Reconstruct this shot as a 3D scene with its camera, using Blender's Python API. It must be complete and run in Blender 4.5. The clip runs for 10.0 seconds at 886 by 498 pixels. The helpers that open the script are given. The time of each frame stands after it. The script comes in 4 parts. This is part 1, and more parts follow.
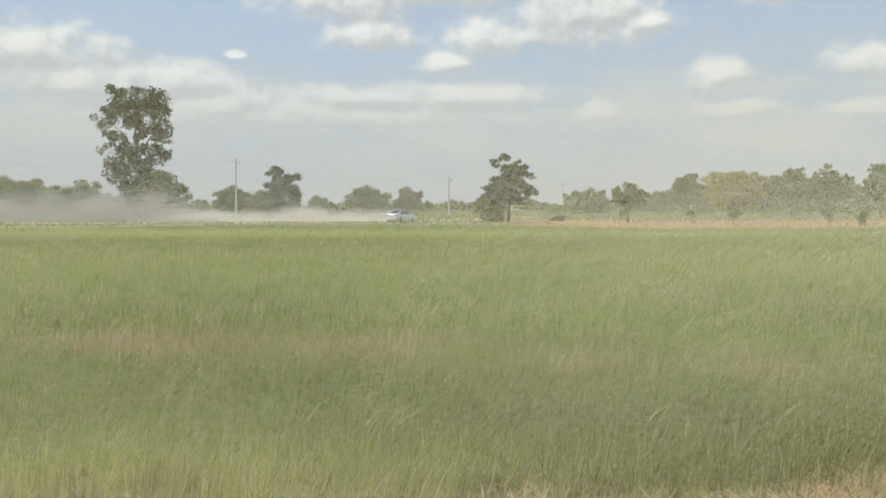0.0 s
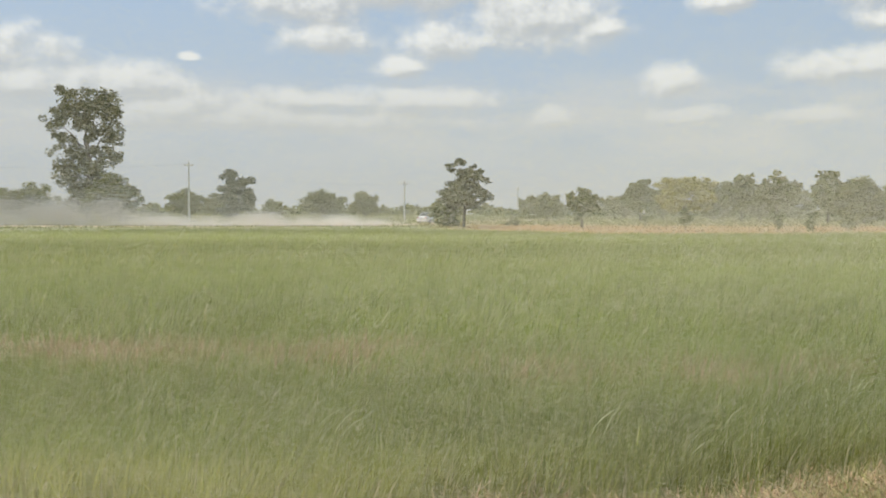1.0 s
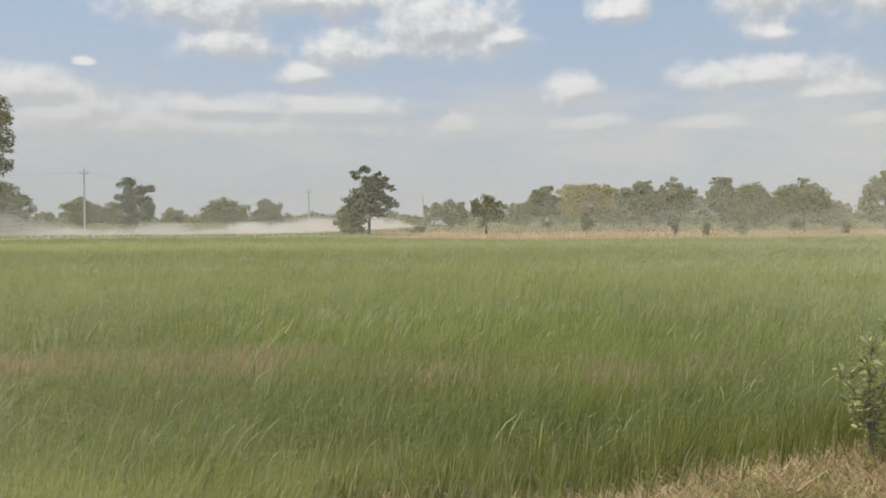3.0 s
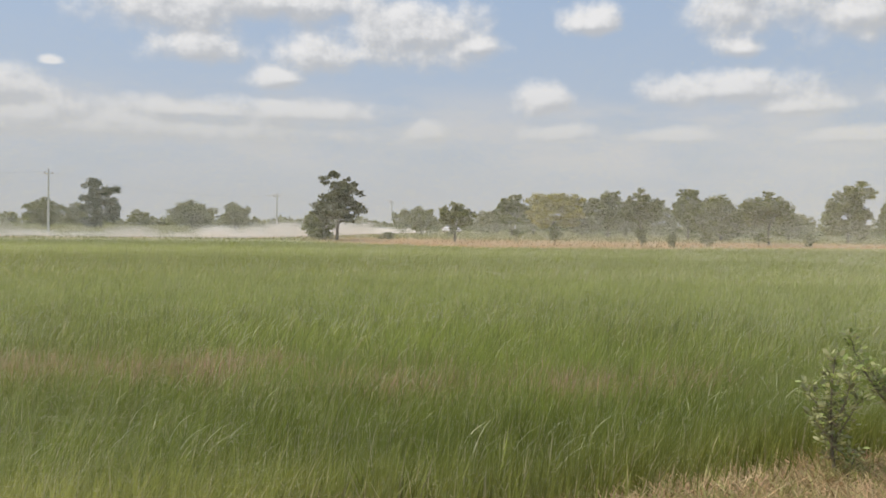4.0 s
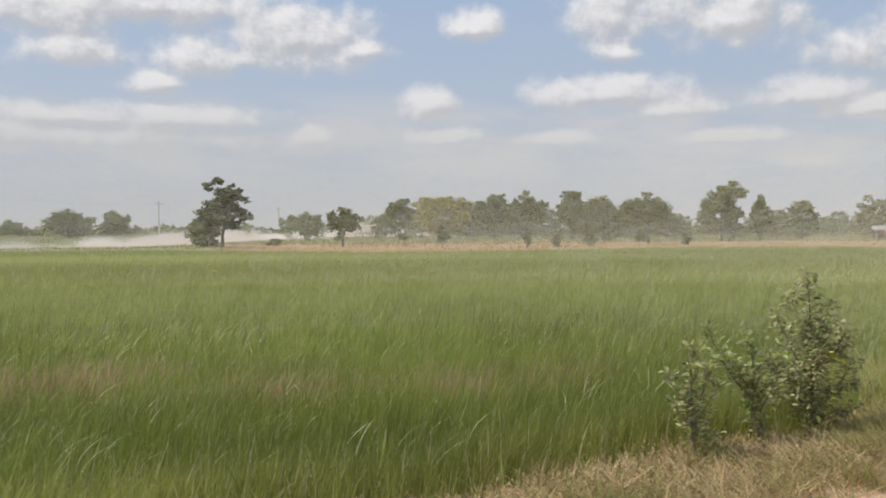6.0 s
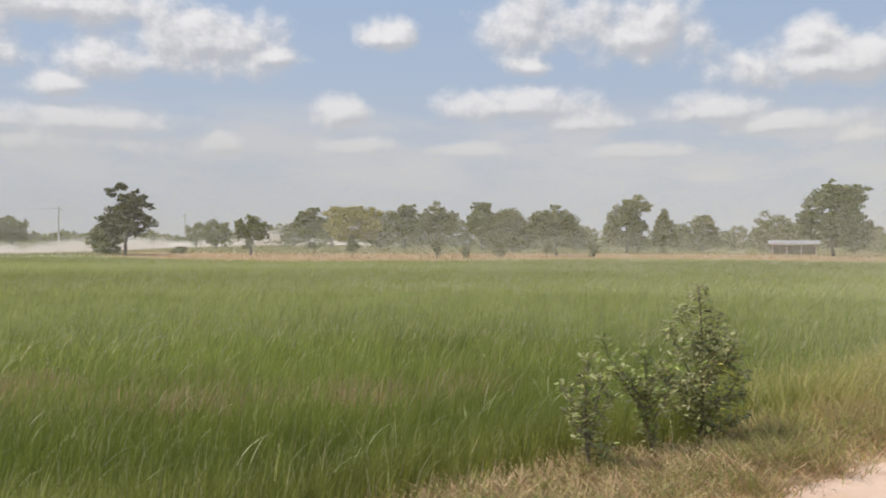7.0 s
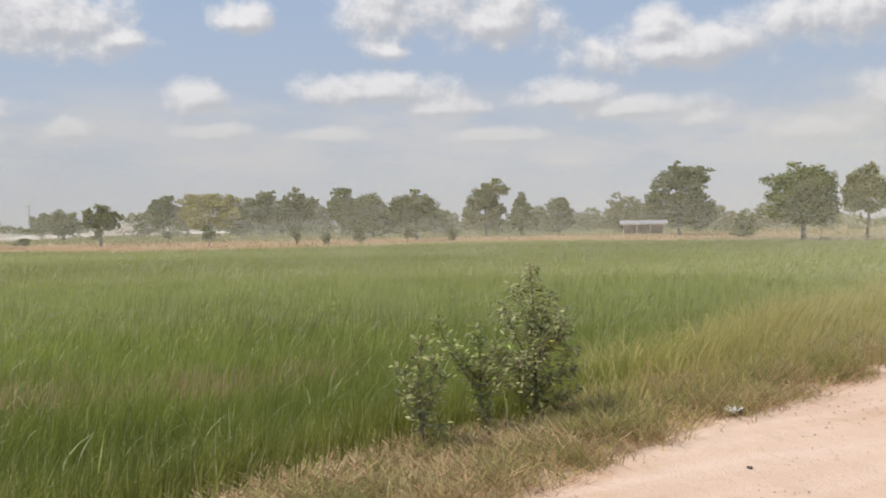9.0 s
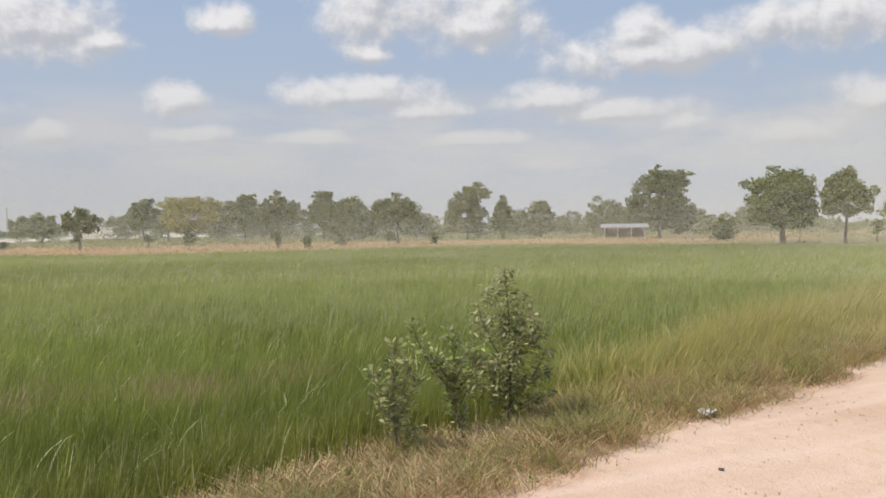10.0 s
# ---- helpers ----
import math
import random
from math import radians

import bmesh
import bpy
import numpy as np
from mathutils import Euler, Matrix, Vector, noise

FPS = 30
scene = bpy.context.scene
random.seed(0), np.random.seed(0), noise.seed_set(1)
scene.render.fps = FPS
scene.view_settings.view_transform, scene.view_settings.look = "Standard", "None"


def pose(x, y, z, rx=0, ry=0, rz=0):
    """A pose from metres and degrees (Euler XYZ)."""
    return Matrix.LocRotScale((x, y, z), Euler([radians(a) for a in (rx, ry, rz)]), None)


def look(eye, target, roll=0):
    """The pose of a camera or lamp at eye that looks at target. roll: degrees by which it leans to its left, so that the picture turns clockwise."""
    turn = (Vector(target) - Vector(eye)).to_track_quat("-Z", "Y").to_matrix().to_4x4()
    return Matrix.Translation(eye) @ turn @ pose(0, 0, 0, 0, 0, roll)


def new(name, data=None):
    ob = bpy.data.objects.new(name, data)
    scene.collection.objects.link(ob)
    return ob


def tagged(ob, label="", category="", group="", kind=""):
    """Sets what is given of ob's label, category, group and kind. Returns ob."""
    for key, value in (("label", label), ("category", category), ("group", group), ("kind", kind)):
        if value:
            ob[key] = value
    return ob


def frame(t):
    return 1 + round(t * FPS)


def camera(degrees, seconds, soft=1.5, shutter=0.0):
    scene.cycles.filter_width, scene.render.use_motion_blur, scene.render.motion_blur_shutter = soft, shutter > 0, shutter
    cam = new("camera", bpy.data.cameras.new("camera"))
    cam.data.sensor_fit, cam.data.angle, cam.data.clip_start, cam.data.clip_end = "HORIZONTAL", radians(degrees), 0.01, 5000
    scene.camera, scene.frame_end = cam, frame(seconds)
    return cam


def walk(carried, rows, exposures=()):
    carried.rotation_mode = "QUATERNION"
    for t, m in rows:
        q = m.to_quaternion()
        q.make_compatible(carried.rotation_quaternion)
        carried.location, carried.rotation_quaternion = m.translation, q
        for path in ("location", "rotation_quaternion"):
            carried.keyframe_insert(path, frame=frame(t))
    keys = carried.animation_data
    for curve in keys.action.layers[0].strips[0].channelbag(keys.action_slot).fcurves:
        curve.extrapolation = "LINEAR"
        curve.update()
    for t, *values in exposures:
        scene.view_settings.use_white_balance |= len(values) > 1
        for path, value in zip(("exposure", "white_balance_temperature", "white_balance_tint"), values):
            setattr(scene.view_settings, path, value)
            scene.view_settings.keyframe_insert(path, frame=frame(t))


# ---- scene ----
# ---------------------------------------------------------------- camera
cam = camera(49.89, 10.0, 1.6, 0.5)
PATH = [
    (0.0, pose(0.036, -0.034, 1.599, 87.60, 0.00, 0.00)),
    (0.5, pose(0.048, -0.033, 1.605, 88.10, -0.21, -0.81)),
    (1.0, pose(0.056, -0.021, 1.605, 87.86, -0.22, -2.67)),
    (1.5, pose(0.051, -0.048, 1.603, 88.17, -0.04, -3.89)),
    (2.0, pose(0.071, -0.035, 1.600, 88.28, 0.25, -5.76)),
    (2.5, pose(0.074, -0.031, 1.599, 88.19, 0.49, -7.18)),
    (4.0, pose(0.084, 0.016, 1.597, 88.74, -0.84, -10.24)),
    (4.5, pose(0.080, -0.004, 1.597, 88.79, -0.55, -11.23)),
    (5.0, pose(0.088, -0.026, 1.600, 88.56, 0.45, -13.43)),
    (6.5, pose(0.176, -0.167, 1.593, 89.47, -0.28, -19.30)),
    (7.0, pose(0.231, -0.132, 1.604, 89.64, -0.42, -22.27)),
    (7.5, pose(0.320, -0.140, 1.607, 89.47, -0.13, -23.70)),
    (8.0, pose(0.381, -0.174, 1.599, 88.69, 0.50, -26.82)),
    (8.5, pose(0.403, -0.194, 1.598, 89.04, 0.58, -28.99)),
    (9.0, pose(0.423, -0.232, 1.598, 88.73, 0.71, -30.53)),
    (9.5, pose(0.445, -0.252, 1.600, 88.80, 0.68, -31.92)),
    (10.0, pose(0.473, -0.262, 1.594, 88.92, 0.69, -31.61)),
]
walk(cam, PATH, ((0.0, 0.16, 6500, 5), (1.5, 0.09, 6500, 7), (3.5, 0.03, 6500, 10), (10.0, 0.03, 6500, 12)))

# ---------------------------------------------------------------- light
SUN_EL, SUN_AZ = 58.0, -72.0          # degrees; azimuth clockwise from +y
# clouds as azimuth, elevation, half width and half height in degrees
CLOUDS_WEST = ((-31.0, 8.0, 5.0, 1.2), (-23.1, 8.8, 3.3, 1.2), (-21.1, 6.9, 3.4, 0.9), (-15.2, 7.2, 2.6, 0.9), (-12.2, 8.9, 0.5, 0.22), (-13.3, 5.9, 3.6, 0.8),
               (-8.4, 5.8, 2.0, 0.7), (-4.2, 6.6, 4.4, 0.6), (2.0, 6.6, 3.4, 0.6))
CLOUDS_HIGH = ((-5.8, 12.2, 3.8, 1.6), (-4.5, 10.1, 2.2, 1.0), (-0.2, 12.9, 6.4, 1.3), (2.6, 10.1, 2.5, 1.2), (8.3, 11.2, 4.0, 1.8), (12.2, 10.8, 1.8, 0.6), (0.1, 8.6, 1.4, 0.6),
               (18.8, 12.0, 1.5, 0.8), (27.1, 12.5, 2.2, 1.8), (27.3, 10.4, 1.1, 0.6), (33.6, 12.1, 3.4, 1.8), (44.3, 10.1, 4.7, 1.2), (43.3, 11.3, 1.6, 0.9),
               (47.5, 10.4, 1.9, 1.1), (52.9, 11.1, 4.8, 1.4), (66.0, 9.0, 4.0, 1.5))
CLOUDS_LOW = ((9.3, 5.6, 1.1, 0.6), (15.8, 7.5, 1.5, 0.9), (17.0, 5.6, 2.2, 0.5), (23.9, 5.5, 2.0, 0.4), (26.4, 8.1, 3.5, 0.9), (30.3, 7.1, 2.2, 0.6), (38.2, 7.6, 2.1, 0.8),
              (41.9, 6.8, 3.1, 0.6), (45.8, 6.1, 1.2, 0.6), (34.0, 5.4, 2.8, 0.4), (56.1, 6.9, 1.6, 1.0), (51.7, 5.2, 2.8, 0.7), (37.9, 3.9, 1.3, 0.3),
              (-9.0, 5.4, 13.0, 0.8))
CLOUDS = CLOUDS_WEST + CLOUDS_HIGH + CLOUDS_LOW


class Nodes:
    """Short hand for building node trees."""

    def __init__(self, tree):
        self.t = tree

    def add(self, kind, **props):
        n = self.t.nodes.new(kind)
        for k, v in props.items():
            if k == "operation":
                n.operation = v
            elif k == "data_type":
                n.data_type = v
            elif k == "blend_type":
                n.blend_type = v
        return n

    def put(self, socket, v):
        if isinstance(v, (int, float, tuple, list)):
            socket.default_value = v
        else:
            self.t.links.new(v, socket)

    def math(self, op, a, b=0.0, c=0.0, clamp=False):
        n = self.add("ShaderNodeMath", operation=op)
        n.use_clamp = clamp
        for s, v in zip(n.inputs, (a, b, c)):
            self.put(s, v)
        return n.outputs[0]

    def mix(self, f, a, b, blend="MIX"):
        n = self.add("ShaderNodeMix", data_type="RGBA", blend_type=blend)
        self.put(n.inputs[0], f)
        self.put(n.inputs[6], a if not isinstance(a, tuple) else (*a[:3], 1))
        self.put(n.inputs[7], b if not isinstance(b, tuple) else (*b[:3], 1))
        return n.outputs[2]

    def ramp(self, v, lo, hi, a=0.0, b=1.0):
        n = self.add("ShaderNodeMapRange")
        n.interpolation_type = "SMOOTHSTEP"
        for i, x in enumerate((v, lo, hi, a, b)):
            self.put(n.inputs[i], x)
        return n.outputs[0]

    def noise(self, vec, scale, detail=4.0, rough=0.55):
        n = self.add("ShaderNodeTexNoise")
        if vec is not None:
            self.put(n.inputs["Vector"], vec)
        n.inputs["Scale"].default_value = scale
        n.inputs["Detail"].default_value = detail
        n.inputs["Roughness"].default_value = rough
        return n.outputs[0]


def cloud_group():
    """Density of the clouds for a direction given as azimuth and elevation in degrees."""
    g = bpy.data.node_groups.new("cloud_density", "ShaderNodeTree")
    g.interface.new_socket("az", in_out="INPUT", socket_type="NodeSocketFloat")
    g.interface.new_socket("el", in_out="INPUT", socket_type="NodeSocketFloat")
    g.interface.new_socket("density", in_out="OUTPUT", socket_type="NodeSocketFloat")
    n = Nodes(g)
    gi, go = g.nodes.new("NodeGroupInput"), g.nodes.new("NodeGroupOutput")
    az, el = gi.outputs[0], gi.outputs[1]
    best = None
    for a, e, w, h in CLOUDS:
        w, h = w * 1.42, h * 1.55
        x = n.math("MULTIPLY_ADD", az, 1 / w, -a / w)
        y = n.math("MULTIPLY_ADD", el, 1 / h, -e / h)
        y = n.math("MAXIMUM", y, n.math("MULTIPLY", y, -1.5))
        x2 = n.math("MULTIPLY", x, x)
        r = n.math("SQRT", n.math("MULTIPLY_ADD", y, y, x2))
        d = n.math("SUBTRACT", 1.0, r)
        best = d if best is None else n.math("SMOOTH_MAX", best, d, 0.3)
    cv = n.add("ShaderNodeCombineXYZ")
    n.put(cv.inputs[0], az)
    n.put(cv.inputs[1], n.math("MULTIPLY", el, 1.15))
    cv.inputs[2].default_value = 3.3
    # clouds overhead and all round
    over = n.math("MULTIPLY_ADD", n.noise(cv.outputs[0], 0.07, 3.0), 4.0, -2.1)
    over = n.math("SUBTRACT", over, n.ramp(el, 14.0, 18.0, 3.0, 0.0))
    best = n.math("MAXIMUM", best, over)
    best = n.math("MAXIMUM", best, -2.0)
    big = n.noise(cv.outputs[0], 0.42, 4.0, 0.5)
    dens = n.math("MULTIPLY_ADD", n.math("SUBTRACT", big, 0.5), 1.7, best)
    fine = n.noise(cv.outputs[0], 1.5, 5.0, 0.6)
    dens = n.math("MULTIPLY_ADD", n.math("SUBTRACT", fine, 0.5), 0.4, dens)
    g.links.new(dens, go.inputs[0])
    return g


world = bpy.data.worlds.new("sky")
scene.world = world
world.use_nodes = True
wt = world.node_tree
wt.nodes.clear()
n = Nodes(wt)
tc = n.add("ShaderNodeTexCoord")
sep = n.add("ShaderNodeSeparateXYZ")
n.put(sep.inputs[0], tc.outputs["Generated"])
az = n.math("MULTIPLY", n.math("ARCTAN2", sep.outputs[0], sep.outputs[1]), 57.29578)
el = n.math("MULTIPLY", n.math("ARCSINE", sep.outputs[2]), 57.29578)
sky = n.add("ShaderNodeTexSky")
sky.sky_type = "NISHITA"
sky.sun_disc = False
sky.sun_elevation = radians(SUN_EL)
sky.sun_rotation = radians(SUN_AZ)
sky.air_density, sky.dust_density, sky.ozone_density = 1.0, 2.0, 1.5
grp = cloud_group()


def density(a, e):
    c = wt.nodes.new("ShaderNodeGroup")
    c.node_tree = grp
    n.put(c.inputs[0], a)
    n.put(c.inputs[1], e)
    return c.outputs[0]


d0 = density(az, el)
d1 = density(n.math("ADD", az, -0.35), n.math("ADD", el, 0.55))
mask = n.ramp(d0, -0.2, 0.6)
lit = n.ramp(n.math("SUBTRACT", d0, d1), -0.38, 0.5)
haze_f = n.math("EXPONENT", n.math("MULTIPLY", n.math("MAXIMUM", el, 0.0), -0.085))
SKY = 0.1
up = 1.0 / SKY
blue = n.mix(0.6, sky.outputs[0], (0.34 * up, 0.52 * up, 0.79 * up))
pale = n.mix(haze_f, blue, (0.525 * up, 0.535 * up, 0.55 * up))
vv = n.add("ShaderNodeCombineXYZ")
n.put(vv.inputs[0], n.math("MULTIPLY", az, 0.5))
n.put(vv.inputs[1], n.math("MULTIPLY", el, 1.8))
veil = n.ramp(n.noise(vv.outputs[0], 0.22, 5.0), 0.34, 0.62)
veil = n.math("MULTIPLY", veil, n.math("MULTIPLY", n.ramp(el, 2.0, 4.5), n.ramp(el, 6.5, 9.0, 0.75, 0.0)))
pale = n.mix(veil, pale, (0.575 * up, 0.58 * up, 0.59 * up))
shade = n.mix(lit, (0.49 * up, 0.505 * up, 0.53 * up), (0.87 * up, 0.86 * up, 0.85 * up))
low_f = n.math("EXPONENT", n.math("MULTIPLY", n.math("MAXIMUM", el, 0.0), -0.075))
low_f = n.ramp(low_f, 0.42, 0.78, 0.15, 0.92)
shade = n.mix(low_f, shade, (0.535 * up, 0.55 * up, 0.565 * up))
col = n.mix(n.math("MULTIPLY", mask, 0.93), pale, shade)
bg = n.add("ShaderNodeBackground")
n.put(bg.inputs[0], col)
bg.inputs[1].default_value = SKY
wo = n.add("ShaderNodeOutputWorld")
wt.links.new(bg.outputs[0], wo.inputs[0])

sun = new("sun", bpy.data.lights.new("sun", "SUN"))
sun.data.energy = 3.4
sun.data.angle = radians(0.6)
sun.data.color = (1.0, 0.94, 0.85)
sa, se = radians(SUN_AZ), radians(SUN_EL)
sun.matrix_world = look((0, 0, 0), (-math.sin(sa) * math.cos(se), -math.cos(sa) * math.cos(se), -math.sin(se)))


# ---------------------------------------------------------------- materials
def material(name):
    m = bpy.data.materials.new(name)
    m.use_nodes = True
    m.node_tree.nodes.clear()
    return m, Nodes(m.node_tree)


def finish(m, n, shader):
    o = n.add("ShaderNodeOutputMaterial")
    m.node_tree.links.new(shader, o.inputs[0])
    return m


def principled(n, color, rough=0.7, metal=0.0, bump=None, strength=0.3, dist=0.01):
    p = n.add("ShaderNodeBsdfPrincipled")
    n.put(p.inputs["Base Color"], (*color, 1) if isinstance(color, tuple) else color)
    n.put(p.inputs["Roughness"], rough)
    p.inputs["Metallic"].default_value = metal
    if bump is not None:
        b = n.add("ShaderNodeBump")
        b.inputs["Strength"].default_value = strength
        b.inputs["Distance"].default_value = dist
        n.put(b.inputs["Height"], bump)
        n.put(p.inputs["Normal"], b.outputs[0])
    return p.outputs[0]


def obj_coord(n):
    return n.add("ShaderNodeTexCoord").outputs["Object"]


def plain(name, color, rough=0.6, metal=0.0, vary=0.15, scale=6.0):
    m, n = material(name)
    f = n.noise(obj_coord(n), scale, 5.0)
    lo = tuple(c * (1 - vary) for c in color)
    hi = tuple(min(1, c * (1 + vary)) for c in color)
    c = n.mix(n.ramp(f, 0.3, 0.7), lo, hi)
    return finish(m, n, principled(n, c, rough, metal, f, 0.15))


def foliage(name, tint=None, gloss=0.55, through_light=0.35, spread=0.35):
    """Leaves: colour from the mesh's own colour layer (or one tint), varied leaf by leaf."""
    m, n = material(name)
    if tint is None:
        a = n.add("ShaderNodeVertexColor")
        a.layer_name = "tint"
        c = a.outputs[0]
    else:
        c = (*tint, 1)
    geo = n.add("ShaderNodeNewGeometry")
    k = n.ramp(geo.outputs["Random Per Island"], 0, 1, 1 - spread, 1 + spread)
    hsv = n.add("ShaderNodeHueSaturation")
    n.put(hsv.inputs["Color"], c)
    n.put(hsv.inputs["Value"], k)
    p = n.add("ShaderNodeBsdfPrincipled")
    n.put(p.inputs["Base Color"], hsv.outputs[0])
    p.inputs["Roughness"].default_value = gloss
    p.inputs["Specular IOR Level"].default_value = 0.35
    t = n.add("ShaderNodeBsdfTranslucent")
    n.put(t.inputs[0], hsv.outputs[0])
    mx = n.add("ShaderNodeMixShader")
    mx.inputs[0].default_value = through_light
    m.node_tree.links.new(p.outputs[0], mx.inputs[1])
    m.node_tree.links.new(t.outputs[0], mx.inputs[2])
    return finish(m, n, mx.outputs[0])


def ground_material():
    m, n = material("soil_and_turf")
    v = obj_coord(n)
    a = n.noise(v, 0.05, 5.0)
    b = n.noise(v, 1.3, 6.0)
    s = n.add("ShaderNodeSeparateXYZ")
    n.put(s.inputs[0], v)
    turf = n.mix(n.ramp(a, 0.35, 0.65), (0.25, 0.26, 0.10), (0.36, 0.31, 0.14))
    tan_f = n.math("MULTIPLY", n.ramp(s.outputs[0], 1.0, 12.0), n.ramp(s.outputs[1], 105.0, 150.0, 0.9, 0.0))
    turf = n.mix(tan_f, turf, n.mix(n.ramp(b, 0.3, 0.7), (0.36, 0.205, 0.085), (0.43, 0.26, 0.115)))
    bank = n.math("MULTIPLY_ADD", s.outputs[0], -0.34, s.outputs[1])
    dry = n.mix(n.ramp(b, 0.3, 0.7), (0.46, 0.32, 0.19), (0.60, 0.42, 0.27))
    # wet paddy soil, with the shade under the rice put into its brown
    wet_shaded = n.mix(n.ramp(b, 0.3, 0.7), (0.19, 0.16, 0.07), (0.28, 0.23, 0.11))
    soil = n.mix(n.ramp(bank, 4.5, 4.9), dry, wet_shaded)
    c = n.mix(n.ramp(s.outputs[1], 70.0, 90.0), soil, turf)
    c = n.mix(n.math("MULTIPLY", n.ramp(b, 0.5, 0.85), 0.3), c, (0.22, 0.18, 0.09))
    return finish(m, n, principled(n, c, 0.95, 0, b, 0.5, 0.03))


def road_material():
    m, n = material("sandy_laterite")
    v = obj_coord(n)
    a = n.noise(v, 0.35, 4.0)
    b = n.noise(v, 4.0, 6.0)
    g = n.noise(v, 55.0, 4.0)
    # wheel tracks run along the road
    mp = n.add("ShaderNodeMapping")
    n.put(mp.inputs[0], v)
    mp.inputs["Rotation"].default_value = (0, 0, radians(-17))
    mp.inputs["Scale"].default_value = (0.12, 1.6, 1)
    tr = n.noise(mp.outputs[0], 1.0, 4.0)
    c = n.mix(n.ramp(a, 0.3, 0.7), (0.60, 0.40, 0.27), (0.69, 0.49, 0.35))
    c = n.mix(n.ramp(tr, 0.45, 0.7), c, (0.72, 0.53, 0.40))
    c = n.mix(n.math("MULTIPLY", n.ramp(b, 0.5, 0.8), 0.5), c, (0.56, 0.37, 0.22))
    c = n.mix(n.math("MULTIPLY", n.ramp(g, 0.55, 0.75), 0.45), c, (0.42, 0.28, 0.17))
    h = n.math("ADD", n.math("MULTIPLY", b, 0.8), n.math("MULTIPLY", g, 0.25))
    return finish(m, n, principled(n, c, 0.95, 0, h, 0.9, 0.05))


def dust_material(name, color):
    """Dust grains: matt and bright, seen from above and below alike."""
    m, n = material(name)
    dif = n.add("ShaderNodeBsdfDiffuse")
    geo = n.add("ShaderNodeNewGeometry")
    k = n.ramp(geo.outputs["Random Per Island"], 0, 1, 0.9, 1.06)
    hsv = n.add("ShaderNodeHueSaturation")
    hsv.inputs["Color"].default_value = (*color, 1)
    n.put(hsv.inputs["Value"], k)
    n.put(dif.inputs[0], hsv.outputs[0])
    return finish(m, n, dif.outputs[0])


M_GROUND, M_ROAD = ground_material(), road_material()
M_GRASS = foliage("rice_blades", None, 0.6, 0.42, 0.12)
M_STRAW = foliage("cut_straw", None, 0.8, 0.15, 0.35)
M_LEAF = foliage("tree_leaves", None, 0.6, 0.3, 0.35)
M_BUSH = foliage("bush_leaves", None, 0.42, 0.42, 0.25)
M_BARK = plain("grey_bark", (0.16, 0.13, 0.10), 0.9, 0, 0.4, 4.0)
M_STEM = plain("young_stem", (0.22, 0.18, 0.12), 0.8, 0, 0.3, 20.0)
M_CONCRETE = plain("pole_concrete", (0.72, 0.70, 0.66), 0.85, 0, 0.12, 3.0)
M_WIRE = plain("dull_cable", (0.22, 0.23, 0.24), 0.5, 0, 0.05)
M_PORC = plain("insulator_glaze", (0.35, 0.2, 0.13), 0.3)
M_PAINT = plain("white_car_paint", (0.82, 0.83, 0.85), 0.25, 0, 0.03)
M_TINT = plain("dark_car_glass", (0.03, 0.035, 0.04), 0.08, 0, 0.05)
M_TYRE = plain("tyre_rubber", (0.03, 0.03, 0.03), 0.85)
M_ALLOY = plain("wheel_alloy", (0.5, 0.5, 0.52), 0.35, 0.8)
M_RED = plain("tail_light_lens", (0.45, 0.03, 0.02), 0.2)
M_TRIM = plain("black_trim", (0.05, 0.05, 0.05), 0.6)
M_TIN = plain("weathered_tin", (0.42, 0.40, 0.39), 0.5, 0.3, 0.3, 1.5)
M_WOOD = plain("grey_timber", (0.22, 0.17, 0.12), 0.85, 0, 0.3, 5.0)
M_PALE = plain("limewash", (0.58, 0.47, 0.41), 0.9, 0, 0.15, 1.0)
M_LITTER = plain("crumpled_wrapper", (0.8, 0.8, 0.78), 0.45, 0, 0.1, 30.0)
M_STONE = plain("dark_stone", (0.14, 0.11, 0.09), 0.9, 0, 0.3, 20.0)
M_PEBBLE = plain("pale_gravel", (0.60, 0.43, 0.31), 0.95, 0, 0.4, 9.0)
M_HAZE = dust_material("drifting_haze", (0.72, 0.67, 0.54))
M_NEARDUST = dust_material("near_dust", (0.80, 0.75, 0.50))
M_PUFF = dust_material("road_dust", (0.88, 0.82, 0.73))


